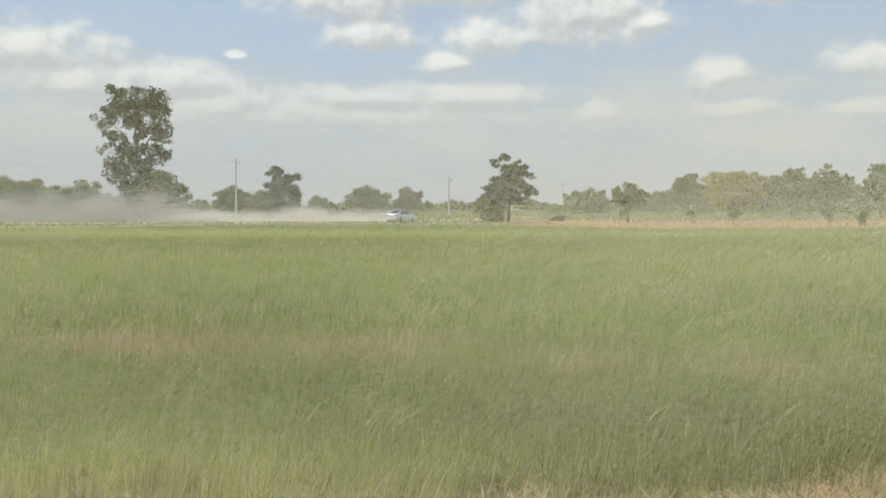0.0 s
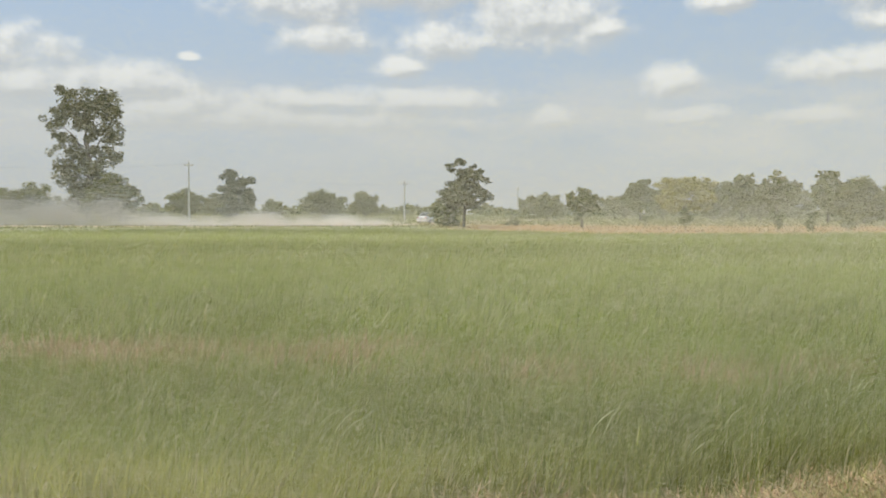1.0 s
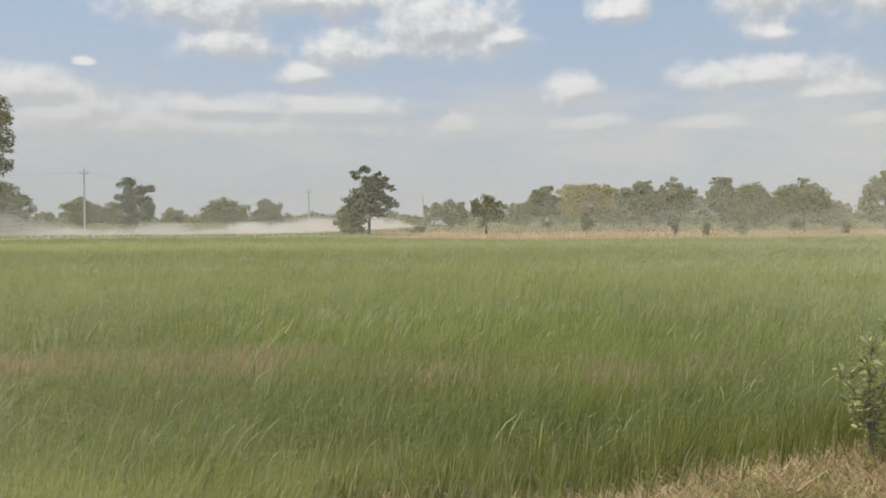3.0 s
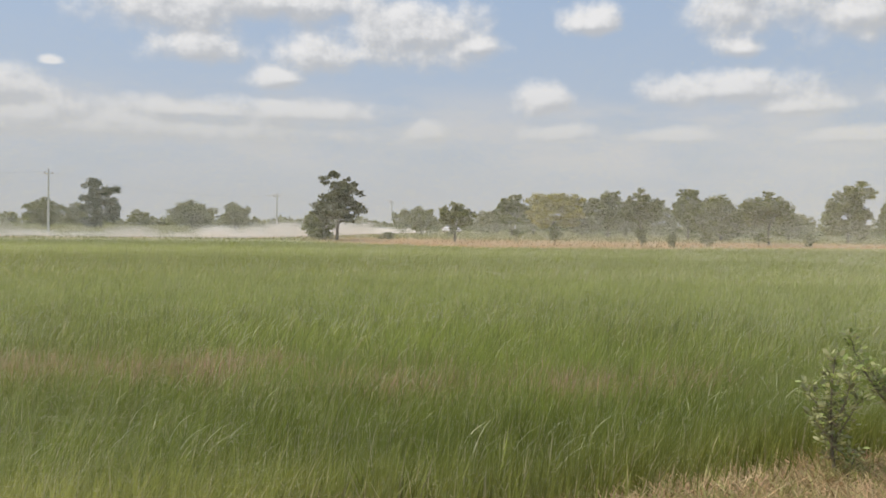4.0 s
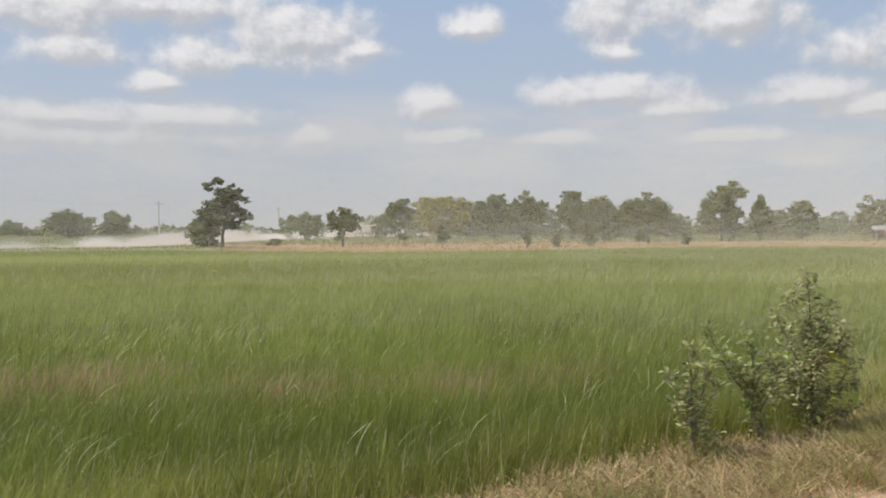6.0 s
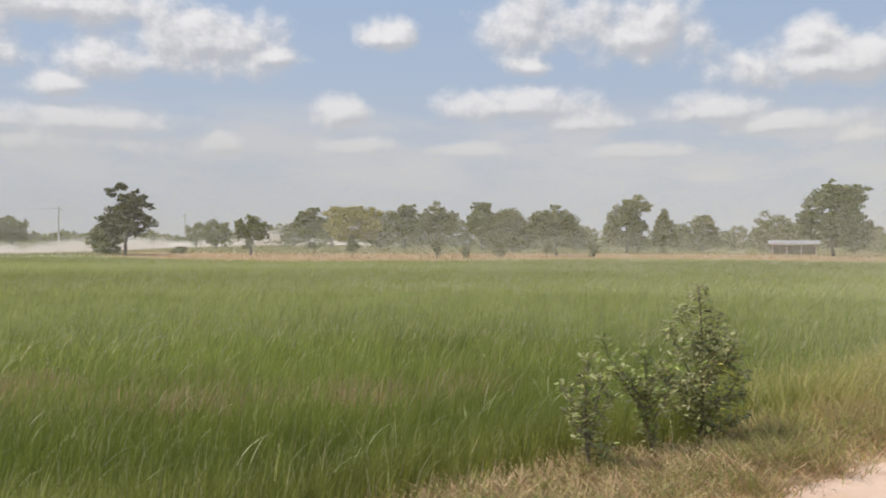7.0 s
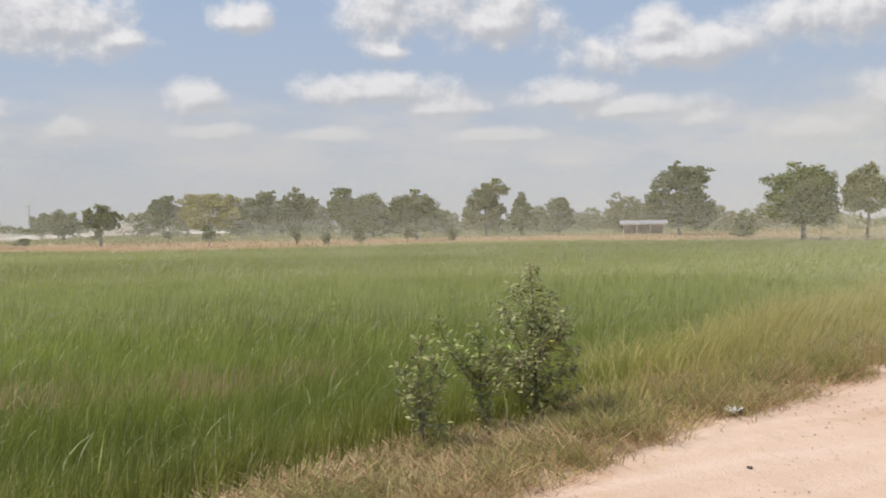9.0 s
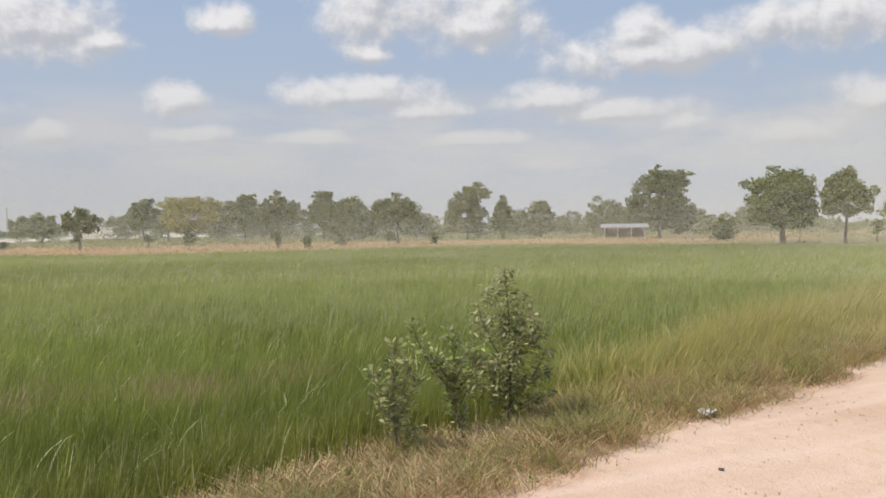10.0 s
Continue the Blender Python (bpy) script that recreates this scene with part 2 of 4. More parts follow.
# ---------------------------------------------------------------- mesh tools
class Geo:
    """Collects vertices, faces and colours, and makes one mesh of them."""

    def __init__(self):
        self.v, self.f, self.c, self.n = [], [], [], 0

    def add(self, verts, faces, color=None):
        verts = np.asarray(verts, float).reshape(-1, 3)
        self.v.append(verts)
        faces = np.asarray(faces, int)
        self.f.append(faces + self.n)
        self.n += len(verts)
        if color is not None:
            color = np.asarray(color, float)
            self.c.append(np.broadcast_to(color, (len(verts), 3)) if color.ndim == 1 else color)

    def mesh(self, name, mat, smooth=False):
        me = bpy.data.meshes.new(name)
        v = np.concatenate(self.v)
        sizes = np.concatenate([np.full(len(f), f.shape[1]) for f in self.f])
        loops = np.concatenate([f.ravel() for f in self.f])
        me.vertices.add(len(v))
        me.vertices.foreach_set("co", v.astype(np.float32).ravel())
        me.loops.add(len(loops))
        me.loops.foreach_set("vertex_index", loops.astype(np.int32))
        me.polygons.add(len(sizes))
        me.polygons.foreach_set("loop_start", np.concatenate([[0], np.cumsum(sizes)[:-1]]).astype(np.int32))
        me.polygons.foreach_set("loop_total", sizes.astype(np.int32))
        if self.c:
            a = me.color_attributes.new("tint", "FLOAT_COLOR", "POINT")
            c = np.concatenate(self.c)
            a.data.foreach_set("color", np.concatenate([c, np.ones((len(c), 1))], 1).astype(np.float32).ravel())
        me.update(calc_edges=True)
        if smooth:
            me.polygons.foreach_set("use_smooth", np.ones(len(sizes), bool))
        me.materials.append(mat)
        return me


def thing(name, geo, mat, smooth=False):
    return new(name, geo.mesh(name, mat, smooth))


def part(name, geo, mat, parent, label="", smooth=False):
    ob = new(name, geo.mesh(name, mat, smooth) if isinstance(geo, Geo) else geo)
    ob.parent = parent
    return tagged(ob, label)


def base(name, x, y, z, turn=0.0):
    ob = new(name)
    ob.matrix_world = pose(x, y, z, 0, 0, turn)
    ob.empty_display_size = 0.2
    return ob


def tube(geo, pts, radii, sides=7, color=None, caps=True):
    """A tapered, bent round rod through the given points."""
    pts = [Vector(p) for p in pts]
    ring = []
    for i, p in enumerate(pts):
        d = (pts[min(i + 1, len(pts) - 1)] - pts[max(i - 1, 0)]).normalized()
        a = d.orthogonal().normalized() if abs(d.z) < 0.9 else d.cross(Vector((0, 1, 0))).normalized()
        b = d.cross(a)
        for k in range(sides):
            t = 2 * math.pi * k / sides
            ring.append(p + radii[i] * (math.cos(t) * a + math.sin(t) * b))
    f = []
    for i in range(len(pts) - 1):
        for k in range(sides):
            q = (k + 1) % sides
            f.append((i * sides + k, i * sides + q, (i + 1) * sides + q, (i + 1) * sides + k))
    geo.add(ring, f, color)
    if caps:
        m = len(pts) - 1
        c = [ring[k] for k in range(sides)] + [pts[0]] + [ring[m * sides + k] for k in range(sides)] + [pts[-1]]
        t = [((k + 1) % sides, k, sides) for k in range(sides)]
        t += [(sides + 1 + k, sides + 1 + (k + 1) % sides, 2 * sides + 1) for k in range(sides)]
        geo.add(c, t, color)


def box(geo, c, size, bevel=0.0, rot=None):
    """A box with chamfered edges, centred on c."""
    b = bmesh.new()
    bmesh.ops.create_cube(b, size=1.0)
    for v in b.verts:
        v.co = Vector((v.co.x * size[0], v.co.y * size[1], v.co.z * size[2]))
    if bevel:
        bmesh.ops.bevel(b, geom=list(b.edges), offset=bevel, segments=1, affect="EDGES")
    b.verts.ensure_lookup_table()
    for v in b.verts:
        v.co = (rot @ v.co if rot else v.co) + Vector(c)
    vs = [v.co[:] for v in b.verts]
    for k in (3, 4, 5, 6):
        fs = [[v.index for v in f.verts] for f in b.faces if len(f.verts) == k]
        if fs:
            geo.add(vs, fs)
    b.free()


def loft(geo, sections, closed_ends=True):
    """Skin over rings with the same number of points."""
    m = len(sections[0])
    v = [p for s in sections for p in s]
    f = []
    for i in range(len(sections) - 1):
        for k in range(m):
            q = (k + 1) % m
            f.append((i * m + k, i * m + q, (i + 1) * m + q, (i + 1) * m + k))
    geo.add(v, f)
    if closed_ends:
        for s, flip in ((sections[0], True), (sections[-1], False)):
            c = np.mean(np.array([tuple(p) for p in s]), 0)
            vv = [tuple(p) for p in s] + [tuple(c)]
            tri = [((k + 1) % m, k, m) if flip else (k, (k + 1) % m, m) for k in range(m)]
            geo.add(vv, tri)


def polar(azimuth, d):
    a = radians(azimuth)
    return d * math.sin(a), d * math.cos(a)


# ---------------------------------------------------------------- the lie of the land
def road_edge(x):
    return 3.16 + 0.31 * x + 0.05 * np.sin(1.9 * x) + 0.03 * np.sin(5.3 * x + 1)


def grass_line(x):
    """Where the rice begins, beyond the bank."""
    return np.maximum(4.80 + 0.05 * x, 4.45 + 0.34 * x) + 0.06 * np.sin(2.3 * x)


FAR_AZ = np.array([-60.0, -22, -10, 0, 8, 12, 22, 30, 36, 48, 56, 90])
FAR_D = np.array([90.0, 92, 104, 104, 92, 84, 90, 108, 118, 108, 96, 80])


def field_depth(az):
    return np.interp(az, FAR_AZ, FAR_D)


def height(x, y):
    """Ground level: the road, the bank, the sunk paddy, the dry land that rises behind it."""
    x, y = np.asarray(x, float), np.asarray(y, float)
    s = y - grass_line(x)
    r = np.hypot(x, y)
    a = np.degrees(np.arctan2(x, y))
    edge = field_depth(a)
    paddy = -0.45 * np.clip((s - 0.25) / 0.9, 0, 1)
    far = np.clip((r - edge) / 2.5, 0, 1)
    rise = 0.45 * far + np.clip((r - edge - 12) / 110, 0, 1) * 1.1
    z = paddy + np.where(s > 5, rise, 0)
    lip = np.where((y > road_edge(x)) & (s < 0.6), 0.03 * np.sin(3 * x) * np.sin(4 * y) + 0.02, 0)
    return z + lip - np.where(y < road_edge(x) + 0.15, 0.03, 0)


def build_ground():
    rad = np.concatenate([np.arange(0.0, 14, 0.22), np.geomspace(14, 80, 40), np.arange(82, 135, 1.2), np.geomspace(137, 3500, 40)])
    ang = np.radians(np.arange(0, 360, 1.25))
    rr, aa = np.meshgrid(rad, ang, indexing="ij")
    x, y = rr * np.sin(aa), rr * np.cos(aa)
    z = height(x, y) + np.where(rr > 300, -0.002 * np.maximum(rr - 300, 0) ** 0.9, 0)
    v = np.stack([x, y, z], -1).reshape(-1, 3)
    k = len(ang)
    i, j = np.meshgrid(np.arange(len(rad) - 1), np.arange(k), indexing="ij")
    q = (j + 1) % k
    f = np.stack([i * k + j, (i + 1) * k + j, (i + 1) * k + q, i * k + q], -1).reshape(-1, 4)
    g = Geo()
    g.add(v, f[:, ::-1])
    tagged(thing("ground", g, M_GROUND, True), "flat farmland soil with dry turf beyond the paddy", "ground", kind="structure")


def build_road():
    xs = np.concatenate([np.linspace(-60, -5, 56), np.arange(-4.9, 16, 0.12), np.linspace(16.2, 80, 60)])
    ts = np.array([0, 0.04, 0.15, 0.35, 0.7, 1.2, 2, 3, 4.2, 5.5, 7])
    rng = np.random.default_rng(4)
    x, t = np.meshgrid(xs, ts, indexing="ij")
    jag = (0.09 * np.sin(7.1 * x) + 0.06 * np.sin(17 * x + 2) + 0.05 * rng.normal(size=len(xs))[:, None]) * (t < 0.1)
    y = road_edge(x) + jag + 0.25 - t
    z = 0.012 * np.sin(1.3 * x + 2 * t) + 0.01 * np.sin(3.1 * t) - 0.05 * (t < 0.02) + 0.0 * x
    m = len(ts)
    i, j = np.meshgrid(np.arange(len(xs) - 1), np.arange(m - 1), indexing="ij")
    f = np.stack([i * m + j, i * m + j + 1, (i + 1) * m + j + 1, (i + 1) * m + j], -1).reshape(-1, 4)
    g = Geo()
    g.add(np.stack([x, y, z], -1).reshape(-1, 3), f)
    tagged(thing("road", g, M_ROAD, True), "pale orange sandy dirt road with wheel ruts", "dirt road", kind="structure")


# ---------------------------------------------------------------- grass
def blades(geo, x, y, z, h, w, lean, turn, bow, color, segs=3):
    """Many curved blades at once: root, height, width, lean along turn, bow of the tip."""
    k = len(x)
    t = np.linspace(0, 1, segs + 1)[None, :]
    lean, bow, h, w = (np.broadcast_to(a, k)[:, None] for a in (lean, bow, h, w))
    along = h * (lean * t + bow * t ** 2.5)
    up = h * (t - 0.45 * np.abs(bow) * t ** 3)
    dx, dy = np.cos(turn)[:, None], np.sin(turn)[:, None]
    cx, cy, cz = x[:, None] + along * dx, y[:, None] + along * dy, z[:, None] + up
    face = np.random.default_rng(k).uniform(-0.9, 0.9, k)[:, None]
    wx, wy = np.cos(face), np.sin(face)
    half = 0.5 * w * (1 - t ** 2 * 0.9)
    left = np.stack([cx - half * wx, cy - half * wy, cz], -1)
    right = np.stack([cx + half * wx, cy + half * wy, cz], -1)
    v = np.stack([left, right], 2).reshape(-1, 3)
    m = 2 * (segs + 1)
    b = (np.arange(k) * m)[:, None, None]
    s = np.arange(segs)[None, :, None] * 2
    f = (b + s + np.array([0, 1, 3, 2])[None, None, :]).reshape(-1, 4)
    geo.add(v, f, np.repeat(color, m, axis=0))


def soft_noise(x, y, scale, seed):
    """Smooth value noise in the plan, for patches of colour."""
    r = np.random.default_rng(seed)
    out = np.zeros_like(x)
    for k in range(9):
        a, p, q = r.uniform(0, 2 * math.pi), r.uniform(0, 6.28), r.uniform(0.5, 1.7)
        out += np.sin((x * math.cos(a) + y * math.sin(a)) / scale * q + p)
    return out / 4.0


BROWN = ((-4.0, 11.6, 2.6, 1.2), (-0.2, 11.4, 1.8, 0.9), (3.1, 9.9, 0.8, 0.7), (1.6, 10.0, 0.9, 0.5), (-7.5, 11.0, 2.2, 1.2), (4.6, 10.6, 0.8, 0.6))


def rice_color(x, y, rng):
    k = len(x)
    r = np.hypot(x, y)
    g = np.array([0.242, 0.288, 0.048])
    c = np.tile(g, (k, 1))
    p = soft_noise(x, y, 2.2, 3)[:, None]
    c = c * (1 + 0.16 * p) * (1 + 0.12 * soft_noise(x, y, 0.5, 27)[:, None])
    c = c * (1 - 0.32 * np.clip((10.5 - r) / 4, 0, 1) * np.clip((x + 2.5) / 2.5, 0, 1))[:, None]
    # far rice lighter and yellower, with the field's haze put into its colour
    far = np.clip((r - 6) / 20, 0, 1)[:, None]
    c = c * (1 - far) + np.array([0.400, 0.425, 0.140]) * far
    band = soft_noise(x * 0.25, y, 7.0, 8)[:, None] * far
    c = c * (1 + 0.22 * band)
    edge = np.exp(-((y - grass_line(x)) / 1.6) ** 2)[:, None]
    edge = edge * (0.28 + 0.6 * np.clip((0.8 - x) / 2.0, 0, 1) + 0.45 * np.clip((x - 5.4) / 2.5, 0, 1))[:, None]
    c = c * (1 - edge) + np.array([0.44, 0.43, 0.11]) * edge
    for bx, by, rx, ry in BROWN:
        q = np.exp(-(((x - bx) / rx) ** 2 + ((y - by) / ry) ** 2) * 1.3)
        hit = (rng.uniform(size=k) < q * 0.95 * np.clip(0.62 + 0.9 * soft_noise(x, y, 0.55, 31), 0, 1))[:, None]
        c = np.where(hit, np.array([0.56, 0.38, 0.23]) * rng.uniform(0.8, 1.2, (k, 1)), c)
    dry = rng.uniform(size=k)[:, None]
    c = np.where(dry < 0.10, np.array([0.40, 0.42, 0.10]), c)
    return np.where(dry < 0.05, np.array([0.52, 0.46, 0.24]), c)


def sector(rng, k, r0, r1, a0=-29.0, a1=60.0):
    r = np.sqrt(rng.uniform(r0 * r0, r1 * r1, k))
    a = np.radians(rng.uniform(a0, a1, k))
    return r * np.sin(a), r * np.cos(a)


def build_rice():
    """The paddy in interleaved swathes, so that the wind can move them apart."""
    made = []
    rng = np.random.default_rng(21)
    for layer in range(4):
        g = Geo()
        for k, r0, r1, w, h, segs in ((30000, 4.2, 13.0, 0.009, 0.56, 3), (34000, 13.0, 32.0, 0.021, 0.56, 2), (60000, 32.0, 122.0, 0.055, 0.56, 1)):
            if r1 < 40:
                # blades stand in tussocks with gaps between
                per, tuft = (13, 0.040) if r1 < 20 else (7, 0.055)
                x, y = sector(rng, k // per + 1, r0, r1)
                tone = np.repeat(rng.uniform(0.76, 1.24, len(x)), per)[:k]
                size = np.repeat(rng.uniform(0.80, 1.14, len(x)), per)[:k]
                x = np.repeat(x, per)[:k] + rng.normal(0, tuft, k)
                y = np.repeat(y, per)[:k] + rng.normal(0, tuft, k)
            else:
                x, y = sector(rng, k, r0, r1)
                tone, size = np.ones(k), np.ones(k)
            a = np.degrees(np.arctan2(x, y))
            ok = (y > grass_line(x) + rng.uniform(-0.25, 0.35, k)) & (np.hypot(x, y) < field_depth(a) + 0.5)
            x, y, tone, size = x[ok], y[ok], tone[ok], size[ok]
            m = len(x)
            tall = h * size * rng.uniform(0.72, 1.12, m) * (1 + 0.10 * soft_noise(x, y, 1.4, 5) + 0.08 * soft_noise(x, y, 0.45, 25))
            near = np.clip((y - grass_line(x)) / 0.7, 0.45, 1)
            tall = tall * near + 0.20 * (1 - near)
            turn = rng.normal(-0.15, 1.3, m) + 0.6 * soft_noise(x, y, 0.9, 26)
            lean = np.abs(rng.normal(0.12, 0.12 if r1 < 40 else 0.5, m)) + 0.08 * soft_noise(x, y, 0.6, 6)
            bow = np.abs(rng.normal(0.15, 0.16, m))
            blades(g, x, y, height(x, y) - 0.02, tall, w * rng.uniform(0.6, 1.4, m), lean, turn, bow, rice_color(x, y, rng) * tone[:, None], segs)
        ob = thing("rice_grass", g, M_GRASS)
        tagged(ob, "dense green rice leaning in the wind, browned in patches", "rice field", kind="stuff")
        made.append(ob)
    # pale drooping ears above the leaves
    g = Geo()
    k = 1150
    x, y = sector(rng, k, 5.5, 18.0)
    ok = y > grass_line(x) + 0.7
    x, y = x[ok], y[ok]
    m = len(x)
    blades(g, x, y, height(x, y) + 0.15, rng.uniform(0.36, 0.52, m), 0.014, rng.uniform(0.1, 0.35, m), rng.normal(0.1, 0.6, m),
           rng.uniform(0.35, 0.75, m), np.tile([0.60, 0.60, 0.32], (m, 1)) * rng.uniform(0.6, 1.2, (m, 1)), 6)
    ob = thing("rice_ears", g, M_GRASS)
    made.append(tagged(ob, "pale drooping rice ears standing above the green leaves", "rice ears", kind="stuff"))
    return made


def build_bank():
    rng = np.random.default_rng(33)
    # mown, matted straw on the bank
    g = Geo()
    k = 110000
    x = rng.uniform(-6, 17, k)
    u = rng.beta(1.15, 1.4, k)
    y0, y1 = road_edge(x) - 0.08, grass_line(x) + 0.12
    y = y0 + (y1 - y0) * u + rng.normal(0, 0.06, k)
    keep = rng.uniform(size=k) < np.clip(0.25 + 0.5 * soft_noise(x, y, 0.35, 12) + 1.6 * u, 0.05, 1)
    x, y = x[keep], y[keep]
    m = len(x)
    tint = np.array([[0.52, 0.40, 0.20], [0.66, 0.50, 0.28], [0.34, 0.24, 0.12], [0.58, 0.36, 0.22], [0.32, 0.33, 0.10]])
    c = tint[rng.choice(5, m, p=[0.26, 0.14, 0.22, 0.17, 0.21])]
    blades(g, x, y, np.maximum(height(x, y), -0.3) + 0.005, rng.uniform(0.05, 0.17, m), rng.uniform(0.004, 0.008, m), rng.uniform(0.3, 2.2, m), rng.uniform(0, 6.28, m),
           rng.uniform(0, 0.7, m), c, 3)
    tagged(thing("straw_mat", g, M_STRAW), "matted dry straw and cut weeds on the road bank", "dry grass", kind="stuff")
    # taller yellowing grass along the bank
    g = Geo()
    k = 60000
    x = rng.uniform(4.6, 26, k)
    u = rng.beta(1.3, 1.9, k)
    y = road_edge(x) + 0.3 + u * (2.0 + 0.16 * np.clip(x - 4, 0, 12))
    dens = np.clip((x - 4.4) / 3.4, 0.06, 1) * np.clip(0.6 + 0.5 * soft_noise(x, y, 0.4, 15), 0.1, 1)
    dens = np.where(x < 6.6, dens * (np.abs(u - 0.45) < 0.5), dens)
    keep = rng.uniform(size=k) < dens
    x, y, u = x[keep], y[keep], u[keep]
    m = len(x)
    mixc = np.clip(rng.normal(0.5, 0.3, m), 0, 1)[:, None]
    c = np.array([0.66, 0.53, 0.23]) * mixc + np.array([0.42, 0.42, 0.11]) * (1 - mixc)
    tall = (0.12 + 0.66 * np.clip(u * 2.2, 0, 1) * np.clip(0.8 + 0.35 * soft_noise(x, y, 0.3, 18), 0.3, 1.3) * np.clip((x - 4.9) / 2.8, 0.12, 1)) * rng.uniform(0.5, 1.15, m)
    blades(g, x, y, np.maximum(height(x, y), -0.2), tall, rng.uniform(0.006, 0.011, m), rng.uniform(0.05, 0.4, m), rng.normal(0.2, 1.2, m), rng.uniform(0.05, 0.5, m), c, 4)
    # ragged weed clumps on the bank
    for _ in range(110):
        cx = rng.uniform(2.2, 11.5)
        cy = float(road_edge(cx)) + rng.uniform(0.12, 1.15)
        q = int(rng.uniform(50, 110))
        px, py = cx + rng.normal(0, 0.11, q), cy + rng.normal(0, 0.09, q)
        tone = np.array([0.42, 0.40, 0.14]) if rng.uniform() < 0.55 else np.array([0.58, 0.44, 0.22])
        blades(g, px, py, np.maximum(height(px, py), -0.2), rng.uniform(0.10, 0.22 + 0.12 * min(1.0, max(0.0, cx - 4.5)), q), 0.008, rng.uniform(0.1, 0.9, q), rng.uniform(0, 6.28, q), rng.uniform(0.1, 0.6, q), tone * rng.uniform(0.6, 1.15, (q, 1)), 4)
    tagged(thing("yellow_grass", g, M_GRASS), "tall yellowing grass along the dirt road's edge", "grass verge", kind="stuff")


def build_dry_land():
    """Short dry turf behind the paddy, tan nearer the paddy, greener further back."""
    rng = np.random.default_rng(40)
    g = Geo()
    k = 130000
    x, y = sector(rng, k, 80, 260, -30, 62)
    a, r = np.degrees(np.arctan2(x, y)), np.hypot(x, y)
    gap = r - field_depth(a)
    keep = (gap > 0.5) & ((a < 4) | (gap > 30) | (rng.uniform(size=k) < 0.55))
    x, y, a, gap = x[keep], y[keep], a[keep], gap[keep]
    m = len(x)
    tan = np.clip((a - 1) / 5, 0, 1) * np.clip((34 - gap) / 14, 0, 1) * np.clip(0.75 + 0.35 * soft_noise(x, y, 9, 2), 0, 1)
    tan = tan[:, None]
    c = np.array([0.42, 0.25, 0.11]) * tan + np.array([0.33, 0.32, 0.12]) * (1 - tan)
    c = c * rng.uniform(0.88, 1.12, (m, 1))
    blades(g, x, y, height(x, y), rng.uniform(0.10, 0.30, m) * (1 - 0.75 * tan[:, 0]), rng.uniform(0.05, 0.14, m), rng.uniform(0, 0.4, m), rng.uniform(0, 6.28, m), rng.uniform(0, 0.4, m), c, 2)
    tagged(thing("dry_turf", g, M_GRASS), "short tan and olive dry turf behind the paddy", "dry grass", kind="stuff")


build_ground()
build_road()
RICE = build_rice()
build_bank()
build_dry_land()


# ---------------------------------------------------------------- trees
def leaf_cloud(geo, rng, centre, radius, count, size, color, hollow=0.45):
    """Leaf sprays scattered in a squashed ball: small bent quads, turned every way."""
    d = rng.normal(size=(count, 3))
    d /= np.linalg.norm(d, axis=1)[:, None]
    rad = (hollow + (1 - hollow) * rng.uniform(size=count) ** 0.6) * rng.uniform(0.85, 1.12, count)
    p = np.asarray(centre) + d * rad[:, None] * np.asarray(radius)
    a = rng.normal(size=(count, 3))
    a /= np.linalg.norm(a, axis=1)[:, None]
    b = np.cross(a, d + rng.normal(0, 0.7, (count, 3)))
    b /= np.linalg.norm(b, axis=1)[:, None] + 1e-6
    s = size * rng.uniform(0.55, 1.3, count)[:, None]
    nrm = np.cross(a, b)
    v = np.stack([p - a * s, p - b * s * 0.5 + nrm * s * 0.12, p + a * s, p + b * s * 0.5 + nrm * s * 0.12], 1).reshape(-1, 3)
    f = np.arange(count * 4).reshape(-1, 4)
    c = np.asarray(color) * rng.uniform(0.75, 1.25, (count, 1))
    geo.add(v, f, np.repeat(c, 4, axis=0))


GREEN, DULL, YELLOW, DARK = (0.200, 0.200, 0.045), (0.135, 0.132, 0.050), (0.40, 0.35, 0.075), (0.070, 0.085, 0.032)
